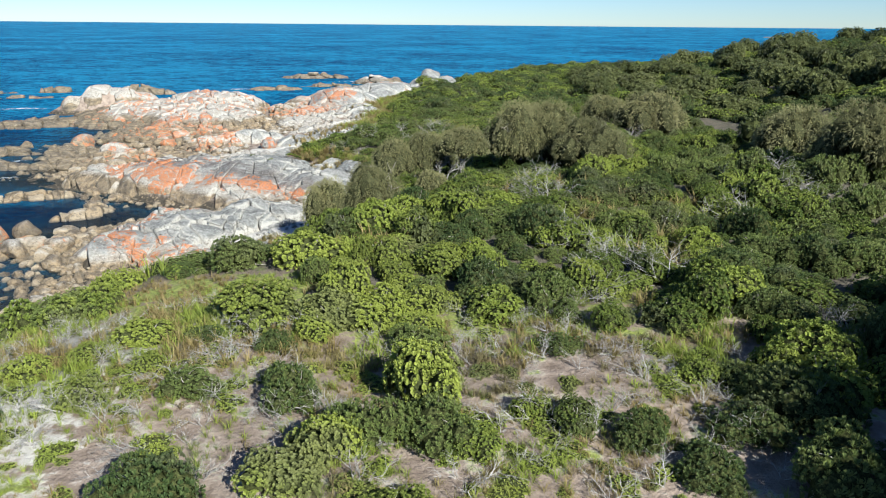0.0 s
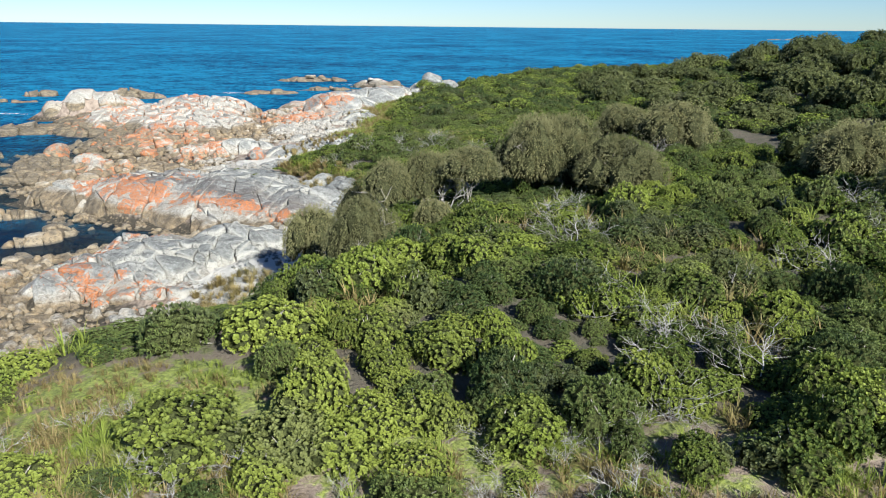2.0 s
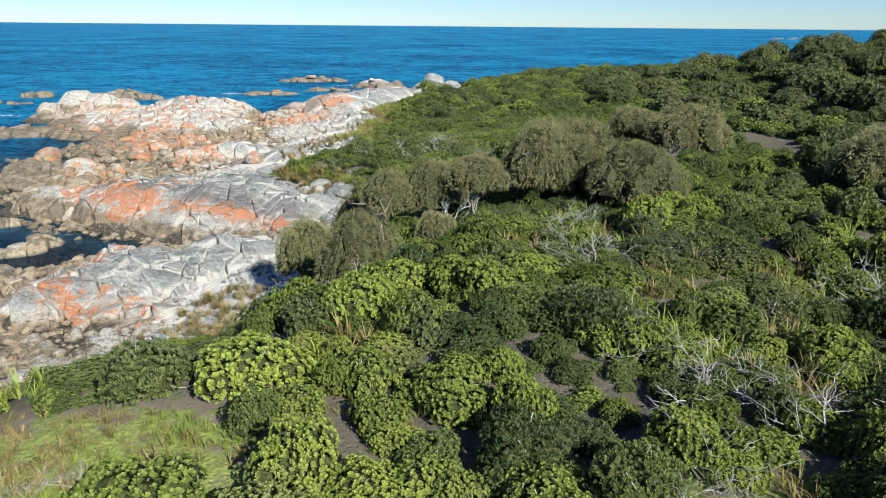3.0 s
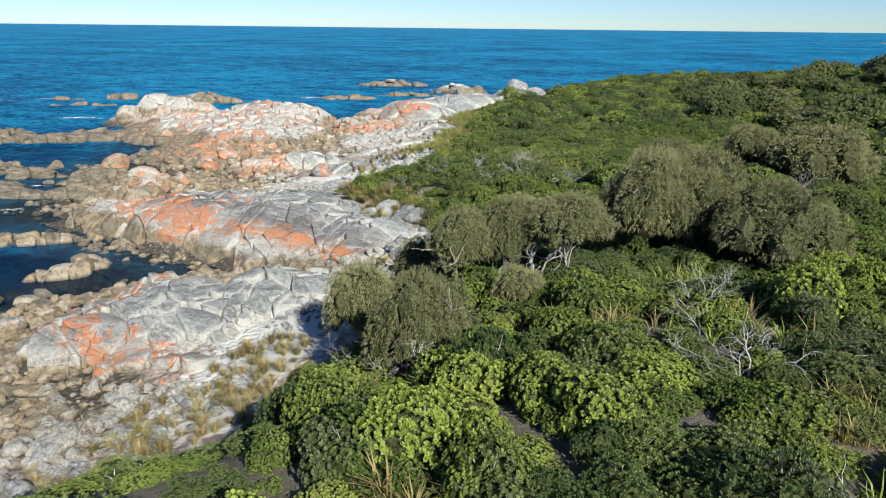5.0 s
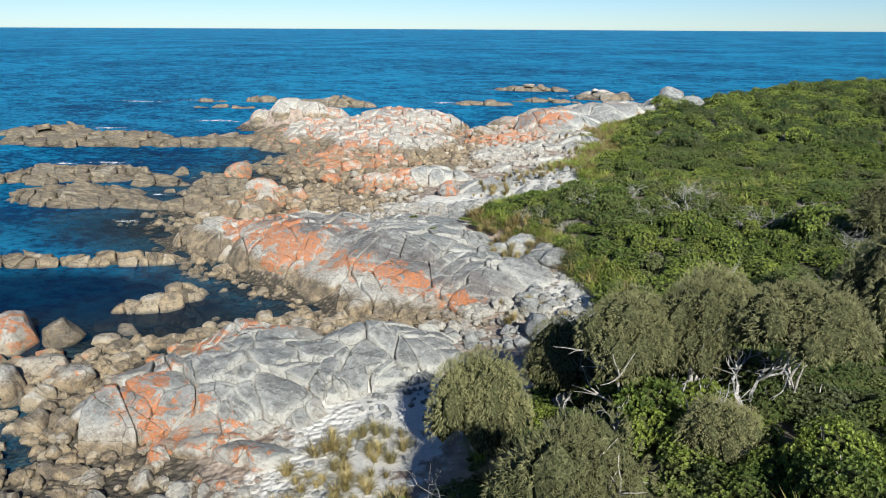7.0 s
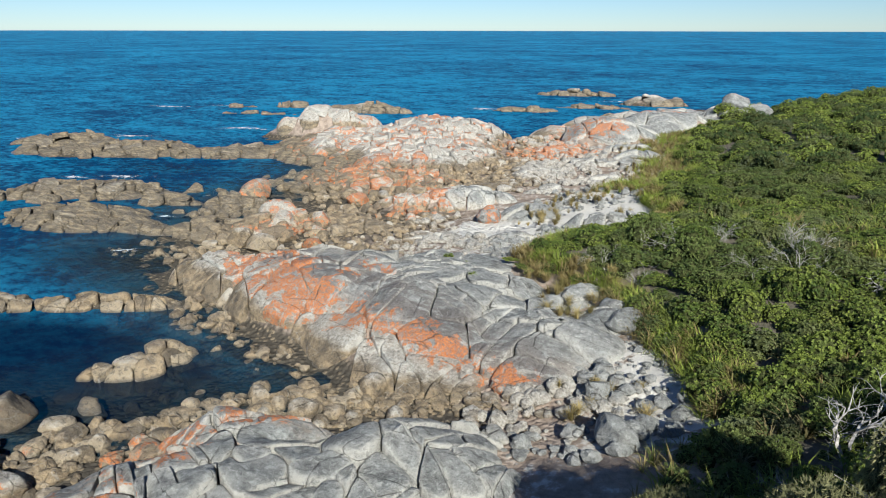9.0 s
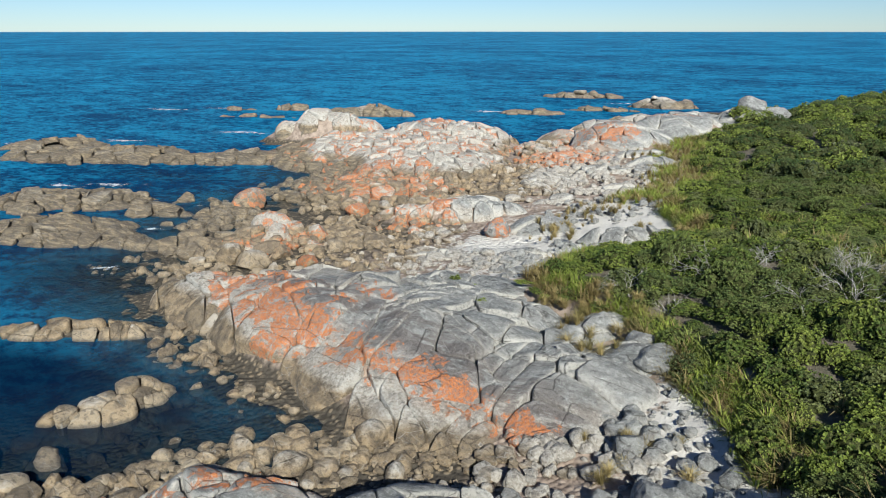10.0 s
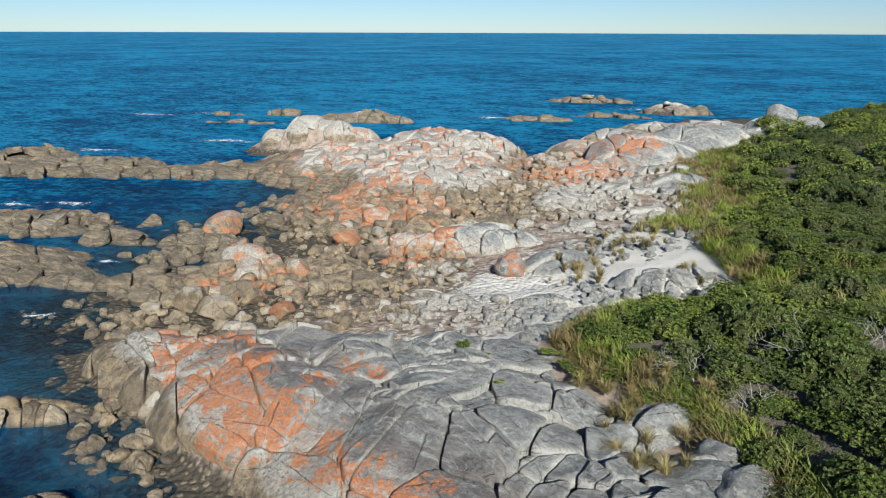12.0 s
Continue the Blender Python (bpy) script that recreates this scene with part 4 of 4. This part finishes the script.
# shrubs that stand out round the bare slope: x, y, radius, height factor, kind
SINGLE = ((-6.8, 25.3, 2.0, 0.9, 0), (-4.0, 25.2, 1.5, 1, 0), (-2.0, 26.6, 1.2, 1.15, 0), (0.4, 26.8, 0.9, 1.3, 0), (2.6, 26.2, 1.5, 1, 0), (-10.6, 23.6, 1.3, 0.75, 0), (-12.2, 22.3, 0.9, 0.88, 0), (-10.6, 19.0, 1.0, 1.1, 0), (-14, 21.6, 1.0, 1.1, 0),
          (-9.4, 21.0, 0.8, 0.88, 0), (-7.3, 19.6, 1.2, 0.75, 1), (-15.4, 31.2, 1.3, 1, 0), (-17, 28.6, 1.5, 0.88, 1), (-10, 32.6, 1.9, 1, 1), (-6.6, 32.8, 2.2, 0.9, 0), (-1.2, 16.6, 1.3, 1.3, 1), (0.6, 16.9, 1.4, 1.0, 1), (3.4, 18.0, 0.7, 1.2, 0), (6.4, 17.0, 1.0, 1.3, 1),
          (7.0, 24.6, 1.0, 1.3, 0), (9.4, 24.6, 1.4, 1, 0), (4.8, 22.6, 1.0, 0.75, 1), (9.2, 20.6, 0.9, 0.9, 0), (11.5, 18.6, 1.8, 1.1, 1), (13, 21.5, 1.9, 1.1, 0), (-3.0, 15.0, 1.2, 0.9, 0), (-7, 16, 0.8, 0.75, 0), (-12.6, 16.5, 1.1, 0.9, 0), (-8.2, 23.4, 0.8, 0.75, 1), (-5.5, 22.8, 0.9, 0.88, 1), (11, 15.3, 1.6, 1.2, 1), (9.6, 17.6, 1.2, 1.1, 1), (12.6, 19.4, 1.7, 1.2, 0), (10.4, 20.0, 1.1, 1, 1), (8.0, 15.6, 1.1, 1, 1))
BROAD_LABEL, HEATH_LABEL = "dense coastal shrub with bright green leaf rosettes", "dark green fine-leaved heath shrub"


def build_scrub():
    rng = random.Random(9)
    spots = []

    def sow(x0, x1, y0, y1, step, far):
        for i in range(int((x1 - x0) / step)):
            for j in range(int((y1 - y0) / step)):
                x, y = x0 + (i + rng.uniform(0.1, 0.9)) * step, y0 + (j + rng.uniform(0.1, 0.9)) * step
                if far is not True or not (x < 34 and y < 128):
                    spots.append((x, y, step, far))

    sow(-27, 34, 13, 128, 1.85, False)
    sow(-20, 100, 40, 262, 2.8, True)
    sow(-26, 14, 31, 128, 1.5, None)
    xs, ys = np.array([s[0] for s in spots]), np.array([s[1] for s in spots])
    d, z = inland(xs, ys), ground_height(xs, ys)
    chosen = []
    for n, (x, y, step, far) in enumerate(spots):
        if d[n] < 0.3 or rng.random() < bare(x, y) or (far is True and y > 150 and x > 0.55 * y + 20):
            continue
        if y < 36 and any((x - s[0]) ** 2 + (y - s[1]) ** 2 < (s[2] * 0.8) ** 2 for s in SINGLE):
            continue
        size = step * (0.44 + 0.52 * rng.random() ** 1.6 + 0.12 * lump(x, y, 0, 0.2)) * (0.8 if d[n] < 2 else 1)
        tall = (0.80 + 0.85 * rng.random() ** 1.7) * (0.75 if y > 85 else 1.0)
        if far is None:
            size, tall = (size * 1.15, tall * 0.75) if y > 72 else (size * 0.7, tall * 0.6)
        if 30 < y < 48 and x - 0.74 < -0.315 * (y - 10.56):
            # the seaward brow is kept low by the wind
            room = 23.99 + 0.276 * x + -0.352 * y - float(z[n])
            tall = max(0.32, min(tall, room / (1.15 * size)))
        kind = 0 if lump(x, y, 5, 0.16) + rng.uniform(-0.35, 0.35) > -0.08 else 1
        chosen.append((x, y, float(z[n]), size, tall, kind, far))
    near = [[], []]
    for n, c in enumerate(chosen):
        if c[6] is False:
            reach = abs(c[0] - 2) * 1.2 + max(0, c[1] - 46) * 0.55
            near[c[5]].append((reach, n))
    singled = set()
    for kind in (0, 1):
        singled |= {n for _, n in sorted(near[kind])[:200]}
    piles = {}
    for n, (x, y, z0, r, tall, kind, far) in enumerate(chosen):
        seed = rng.randrange(10 ** 6)
        if n in singled:
            shrub(x, y, r, tall, kind, seed, "bushes of the coastal scrub", z0)
            continue
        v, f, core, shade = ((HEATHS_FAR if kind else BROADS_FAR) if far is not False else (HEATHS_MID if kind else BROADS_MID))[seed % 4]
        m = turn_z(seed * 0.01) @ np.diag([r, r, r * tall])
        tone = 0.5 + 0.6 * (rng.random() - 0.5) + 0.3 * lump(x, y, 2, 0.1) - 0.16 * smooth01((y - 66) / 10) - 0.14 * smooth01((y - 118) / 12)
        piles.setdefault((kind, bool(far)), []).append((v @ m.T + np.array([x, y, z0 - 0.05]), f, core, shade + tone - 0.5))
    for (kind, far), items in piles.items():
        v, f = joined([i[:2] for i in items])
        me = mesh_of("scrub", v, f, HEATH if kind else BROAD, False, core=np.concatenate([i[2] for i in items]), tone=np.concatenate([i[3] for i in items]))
        tagged(new("scrub", me), ("dark heath" if kind else "bright green coastal") + " scrub covering the " + ("far rise" if far else "slope"), "scrub", kind="stuff")
    for k, (x, y, r, tall, kind) in enumerate(SINGLE):
        shrub(x, y, r, tall, kind, 700 + k, "bushes round the bare slope")


build_scrub()


# ---- she-oaks and the wood on the hill ----
def needle_crown(seed, lobes, tufts, needles, length, width, spread=0.72, flat=0.8):
    rng = random.Random(seed)
    ls = crown_lobes(rng, lobes, spread, flat, (0.18, 0.34))
    places, ways = on_lobes(rng, ls, tufts, -0.5)
    verts, tris = [], []
    for p, n in zip(places, ways):
        for _ in range(needles):
            way = n + np.array([rng.gauss(0, 0.35), rng.gauss(0, 0.35), rng.gauss(0, 0.3) - 0.12])
            way /= np.linalg.norm(way)
            side = np.cross(way, [rng.gauss(0, 1) for _ in range(3)])
            side /= np.linalg.norm(side)
            i, ln = len(verts), length * rng.uniform(0.6, 1.3)
            verts += [p - side * width, p + side * width, p + way * ln - np.array([0, 0, ln * 0.25])]
            tris.append((i, i + 1, i + 2))
    # inner hulls, given the material's shade-darkened core colour
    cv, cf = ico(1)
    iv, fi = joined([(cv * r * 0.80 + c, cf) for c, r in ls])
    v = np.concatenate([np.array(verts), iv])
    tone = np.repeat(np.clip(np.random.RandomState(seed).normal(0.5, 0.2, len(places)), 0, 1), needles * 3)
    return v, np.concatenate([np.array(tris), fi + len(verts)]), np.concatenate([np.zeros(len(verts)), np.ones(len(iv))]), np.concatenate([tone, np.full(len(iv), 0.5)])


OAKS = [crown_mesh("crown", needle_crown(400 + i, 26, 3600, 6, 0.062, 0.0036), NEEDLE) for i in range(4)]
TRUNKS = [mesh_of("trunk", *branching(500 + i, (0, 0, -0.08), (0.15 * (-1) ** i, 0.1, 1), 0.75, 0.045, 2, 6, 4, 0.75, 0.12), BARK, True) for i in range(4)]


WOODS = [crown_mesh("crown", crown(320 + i, 11, 420, 7, 0.070, 0.28, 0.9), WOOD) for i in range(4)]


def she_oak(x, y, r, height, lift, seed, far=False, label="grey-green she-oak with a rounded needle crown"):
    """r: the crown's radius; height: the tree's; lift: where the crown starts, as a share of the height."""
    rng = random.Random(seed)
    base = new("tree")
    base.matrix_world = Matrix.LocRotScale((x, y, ground_at(x, y)), Euler((0, 0, rng.uniform(0, 6.28))), None)
    tagged(base, label, "tree", "she-oaks")
    top = part("crown", (WOODS if far else OAKS)[seed % 4], base)
    top.location, top.scale = (0, 0, height * lift), (r, r, height * (1 - lift) / 1.05)
    stem = part("trunk", TRUNKS[seed % 4], base)
    stem.scale = (height * 0.62, height * 0.62, height * 0.55)
    return base


# the last five stand unseen behind the view, added for the shadows they cast
for k, (x, y, r, h, lift) in enumerate(((-10.4, 57.2, 2.3, 5.6, 0.1), (-5.3, 48.6, 2.6, 5.0, 0.02), (-4.6, 57.0, 2.2, 6.0, 0.4), (-2.2, 57.8, 2.0, 5.6, 0.35), (1.0, 56.8, 2.3, 5.4, 0.45), (-7.4, 60, 2.0, 4.8, 0.25), (-1.5, 62, 2.0, 5.5, 0.3),
                                        (5.6, 62.5, 3.0, 6.8, 0.12), (8.6, 63.5, 3.2, 7.0, 0.15), (11.6, 58.5, 3.6, 5.6, 0.15), (9.6, 82, 3.2, 5.2, 0.2), (6.8, 66, 2.4, 6.6, 0.2), (-1.4, 53.5, 1.4, 2.6, 0.05), (24, 88, 4.6, 5.6, 0.05), (29.5, 50, 3.8, 6.5, 0.1), (32, 66, 4.2, 6, 0.1), (19, 93, 3.2, 4.6, 0.1), (18.5, 9.5, 4.2, 10, 0.05), (22, 13.5, 4.5, 11, 0.05), (25.5, 17.5, 4.5, 10, 0.05), (21, 5, 4.5, 11, 0.05), (16, 6, 4.0, 8.5, 0.05))):
    she_oak(x, y, r, h, lift, 40 + k)


def build_hill_wood():
    rng = random.Random(77)
    for i in range(150):
        x, y = rng.uniform(26, 115), rng.uniform(45, 190)
        if x < 24 + max(0, 95 - y) * 0.25 or x > 0.75 * y + 25 or rng.random() < 0.15:
            continue
        she_oak(x, y, rng.uniform(2.8, 5.0), rng.uniform(3.6, 5.8), 0.1, 900 + i, True, "olive green tree of the low coastal wood")


build_hill_wood()


# ---- dead wood, tussocks and grass ----
def dead_bush_mesh(seed, count, length, radius, levels=3, lean=0.9):
    rng = random.Random(seed)
    return joined([branching(seed * 17 + i, (rng.uniform(-.1, .1), rng.uniform(-.1, .1), -0.05), (rng.uniform(-lean, lean), rng.uniform(-lean, lean), 1), length, radius, levels, 3, 3 if levels > 2 else 5, 0.8, 0.3) for i in range(count)])


DEAD_MESH = [mesh_of("dead_bush", *dead_bush_mesh(60 + i, 3, 0.6, 0.016, 2), DEAD) for i in range(4)]
SNAG_MESH = [mesh_of("dead_tree", *dead_bush_mesh(80 + i, 2, 1.5, 0.13, 3, 0.5), DEAD) for i in range(3)]


def dead_bush(x, y, size, seed):
    ob = new("dead_bush", DEAD_MESH[seed % 4])
    ob.matrix_world = Matrix.LocRotScale((x, y, ground_at(x, y)), Euler((0, 0, seed * 1.7)), (size * 1.25, size * 1.25, size))
    return tagged(ob, "bare grey dead bush with tangled twigs", "dead bush", "dead bushes in the scrub")


def dead_tree(x, y, size, seed):
    ob = new("dead_tree", SNAG_MESH[seed % 3])
    ob.matrix_world = Matrix.LocRotScale((x, y, ground_at(x, y) - 0.1), Euler((0, 0, seed * 2.1)), (size, size, size))
    return tagged(ob, "bleached dead tree with twisted bare limbs", "dead tree", "dead trees among the she-oaks")


def build_dead_wood():
    rng = random.Random(33)
    done = 0
    while done < 260:
        x, y = rng.uniform(-24, 24), rng.uniform(14, 100) if rng.random() < 0.42 else rng.uniform(14, 27)
        d = float(inland(np.array([x]), np.array([y]))[0])
        if d < 0.5 or (lump(x, y, 9, 0.15) < 0.05 and y > 27):
            continue
        if y < 24.5 and bare(x, y) < 0.5:
            continue
        dead_bush(x, y, rng.uniform(0.55, 1.15) if y < 27 else rng.uniform(1.6, 2.3), done)
        done += 1
    for k, (x, y, size) in enumerate(((-2.6, 55.2, 1.0), (-0.4, 56.6, 1.1), (-4.6, 54.6, 0.8), (-7.0, 56.5, 0.8), (-2.4, 68.5, 1.0), (-0.6, 69.5, 1.2), (0.8, 66.5, 0.9), (12.6, 37.4, 0.45), (20.0, 50.0, 0.5))):
        dead_tree(x, y, size, k)


def tussock_shape(seed, blades, spread, width=0.012):
    """Arching blades from one foot, each of three triangles, in a size where they are about 1 long."""
    rng = random.Random(seed)
    verts, tris = [], []
    for _ in range(blades):
        w, lean, ln = rng.uniform(0, 6.283), abs(rng.gauss(0, spread)), rng.uniform(0.6, 1.1)
        out, side = np.array([math.cos(w), math.sin(w), 0]), np.array([-math.sin(w), math.cos(w), 0])
        foot = out * rng.uniform(0, 0.16)
        mid = foot + (out * math.sin(lean) + np.array([0, 0, math.cos(lean)])) * ln * 0.55
        end = mid + (out * math.sin(lean + 0.7) + np.array([0, 0, math.cos(lean + 0.7)])) * ln * 0.5
        i = len(verts)
        verts += [foot - side * width, foot + side * width, mid - side * width, mid + side * width, end]
        tris += [(i, i + 1, i + 3), (i, i + 3, i + 2), (i + 2, i + 3, i + 4)]
    return np.array(verts), np.array(tris)


TUSSOCKS = [tussock_shape(70 + i, 90, 0.42) for i in range(4)]
TUFTS = [tussock_shape(90 + i, 22, 0.6, 0.018) for i in range(4)]


def plain(name, shape, mat):
    v, f = shape
    return mesh_of(name, v, f, mat, False, core=np.zeros(len(v)), tone=np.full(len(v), 0.5))


STRAW_MESH = [plain("tussock", t, STRAW) for t in TUSSOCKS]


def tussock(x, y, size, seed):
    ob = new("tussock", STRAW_MESH[seed % 4])
    ob.matrix_world = Matrix.LocRotScale((x, y, ground_at(x, y) - 0.03 + (0.45 if x < -12.5 and y > 70 else 0)), Euler((0, 0, seed * 1.3)), (size, size, size * 0.9))
    return tagged(ob, "dry straw-coloured grass tussock", "tussock", "tussocks on the shore")


def build_herbs():
    rng = random.Random(52)
    items = []
    while len(items) < 260:
        x, y = rng.uniform(-20, 15), rng.uniform(13, 31)
        if rng.random() > bare(x, y) or lump(x, y, 31, 0.3) < rng.uniform(-0.3, 0.3):
            continue
        if clearing(x, y) > 0.3 and rng.random() < 0.85:
            continue
        r = rng.uniform(0.22, 0.62) * (0.5 if clearing(x, y) > 0.3 else 1)
        v, f, core, shade = BROADS_FAR[len(items) % 4] if rng.random() < 0.5 else HEATHS_FAR[len(items) % 4]
        m = turn_z(len(items)) @ np.diag([r * 1.2, r, r * rng.uniform(0.35, 0.8)])
        items.append((v @ m.T, f, core, shade + rng.uniform(-0.2, 0.5), x, y))
    lift = soil_height([i[4] for i in items], [i[5] for i in items])
    v, f = joined([(i[0] + np.array([i[4], i[5], h - 0.04]), i[1]) for i, h in zip(items, lift)])
    me = mesh_of("herbs", v, f, BROAD, False, core=np.concatenate([i[2] for i in items]), tone=np.concatenate([i[3] for i in items]))
    tagged(new("herbs", me), "low bright green herbs on the eroded slope", "herbs", kind="stuff")


def build_grasses():
    rng = random.Random(44)
    n = 0
    for cx, cy, a, b, count in ((-16.2, 55.5, 2.6, 4.2, 50), (-17.5, 49.5, 3.4, 3.6, 58), (-20, 45, 3, 2.8, 24), (-14, 52, 2.0, 3.5, 24), (-12.5, 75.5, 3, 2.5, 14), (-15.5, 86.5, 3, 3, 22), (-18, 89, 2.5, 2, 16), (-24, 112, 3, 3, 14), (-19, 124, 4, 4, 14), (-22.5, 117.5, 3.5, 2.5, 18), (-24, 108.5, 3, 2, 12), (-15.5, 109.5, 3, 2, 10), (-22, 150, 5, 4, 10), (-20, 134, 5, 5, 10)):
        for _ in range(count):
            w, q = rng.uniform(0, 6.283), math.sqrt(rng.random())
            tussock(cx + a * q * math.cos(w), cy + b * q * math.sin(w), rng.uniform(0.5, 1.05), n)
            n += 1
    pieces, tone, feet, count = [], [], [], 0
    while count < 7200:
        kind = rng.random()
        if kind < 0.16:
            y = rng.uniform(74, 172)
            x = float(np.interp(y, [p[0] for p in SCRUB], [p[1] for p in SCRUB])) + rng.uniform(-0.4 if y < 122 else -6.0, 2.2)
        elif kind < 0.76:
            x, y = rng.uniform(-20, 16), rng.uniform(13, 31)
            if rng.random() > bare(x, y) + 0.2 or lump(x, y, 3, 0.35) < -0.12 + rng.uniform(-0.25, 0.2):
                continue
        else:
            x, y = rng.uniform(-20, 20), rng.uniform(30, 110)
            if lump(x, y, 7, 0.14) < 0.12:
                continue
        d = float(inland(np.array([x]), np.array([y]))[0])
        if d < (-0.5 if y < 122 else -7):
            continue
        v, f = TUFTS[count % 4]
        size = rng.uniform(0.8, 1.4) if y > 31 else rng.uniform(0.3, 0.7) if 21 < y < 28 else rng.uniform(0.18, 0.45)
        pieces.append((v @ (turn_z(count) * size).T + np.array([x, y, -0.02]), f))
        feet.append((x, y))
        tone.append(np.full(len(v), rng.uniform(0.1, 0.95)))
        count += 1
    lift = soil_height([p[0] for p in feet], [p[1] for p in feet])
    v, f = joined([(p[0] + np.array([0, 0, h]), p[1]) for p, h in zip(pieces, lift)])
    tone = np.concatenate(tone)
    dry = np.repeat(np.array([lump(p[0], p[1], 21, 0.5) + rng.uniform(-0.3, 0.3) > 0.0 for p in feet]), len(TUFTS[0][0]))
    for name, pick, mat, label in (("grass", ~dry, SEDGE, "tufts of green sedge on the eroded slope"), ("dry_grass", dry, STRAW, "tufts of dry grass on the eroded slope")):
        order = np.cumsum(pick) - 1
        me = mesh_of(name, v[pick], order[f[pick[f[:, 0]]]], mat, False, core=np.zeros(pick.sum()), tone=tone[pick])
        tagged(new(name, me), label, "grass", kind="stuff")


def cushion(x, y, r, seed):
    v, f, core, shade = BROADS_FAR[seed % 5]
    ob = new("cushion_plant", mesh_of("cushion_plant", v, f, BROAD, False, core=core, tone=shade + 0.15))
    top = max(ground_at(x, y) + 0.55, float(dome_height("ridge", np.array([x]), np.array([y]))[0]) - 0.1)
    ob.matrix_world = Matrix.LocRotScale((x, y, top), Euler((0, 0, seed * 1.9)), (r * 1.3, r * 0.8, r * 0.45))
    tagged(ob, "small green cushion plant in a granite crack", "cushion plant", "cushion plants on the ridge")


build_dead_wood()
for k, (x, y, r) in enumerate(((-23.4, 87.2, 0.55), (-27.2, 91.2, 0.6), (-25.8, 90.6, 0.4), (-21.2, 91.0, 0.7), (-20.4, 90.2, 0.5), (-22.4, 92.2, 0.6))):
    cushion(x, y, r, k)
build_herbs()
build_grasses()


# ---- breaking water round the outer rocks ----
def foam(cx, cy, a, b, turn, seed):
    rng = random.Random(seed)
    c, s = math.cos(radians(turn)), math.sin(radians(turn))
    around, rings = 26, 5
    verts, dense = [(cx, cy, 0.10)], [1.0]
    edge = [1 + 0.35 * math.sin(3 * k * 6.283 / around + seed) + rng.uniform(-0.2, 0.2) for k in range(around)]
    for r in range(1, rings + 1):
        for k in range(around):
            w, q = 6.283 * k / around, r / rings * edge[k]
            u, v = a * q * math.cos(w), b * q * math.sin(w)
            verts.append((cx + u * c - v * s, cy + u * s + v * c, 0.04 + 0.10 * (1 - r / rings) + rng.uniform(0, 0.04)))
            dense.append(1 - r / rings)
    tris = [(0, 1 + k, 1 + (k + 1) % around) for k in range(around)]
    for r in range(rings - 1):
        for k in range(around):
            p, q = 1 + r * around + k, 1 + r * around + (k + 1) % around
            tris += [(p, p + around, q + around), (p, q + around, q)]
    ob = new("foam", mesh_of("foam", verts, tris, FOAM, True, dense=dense))
    tagged(ob, "white broken wave on the open sea", "foam", kind="stuff")


for k, (x, y, a, b, turn) in enumerate(((-150, 191, 10, 2.6, 10), (-118, 146, 7, 2.0, 15), (-132, 137, 8, 1.6, 20), (-104, 164, 9, 3.0, 12), (-92, 168, 7, 1.5, 10), (-138, 199, 7, 1.5, 15), (-88, 116, 5, 1.6, 20), (-94, 113, 4, 1.4, 0), (-70, 219, 9, 3.5, 15), (-64, 267, 12, 2.5, 10),
                                        (-40, 253, 9, 1.8, 10), (-82, 105, 3, 1.0, 30), (-60, 90, 2.2, 0.8, 40), (8, 268, 9, 2.0, 40), (30, 288, 16, 2.5, 25), (-66, 101, 2.2, 0.9, 30), (520, 1215, 60, 7, 5))):
    foam(x, y, a, b, turn, k)
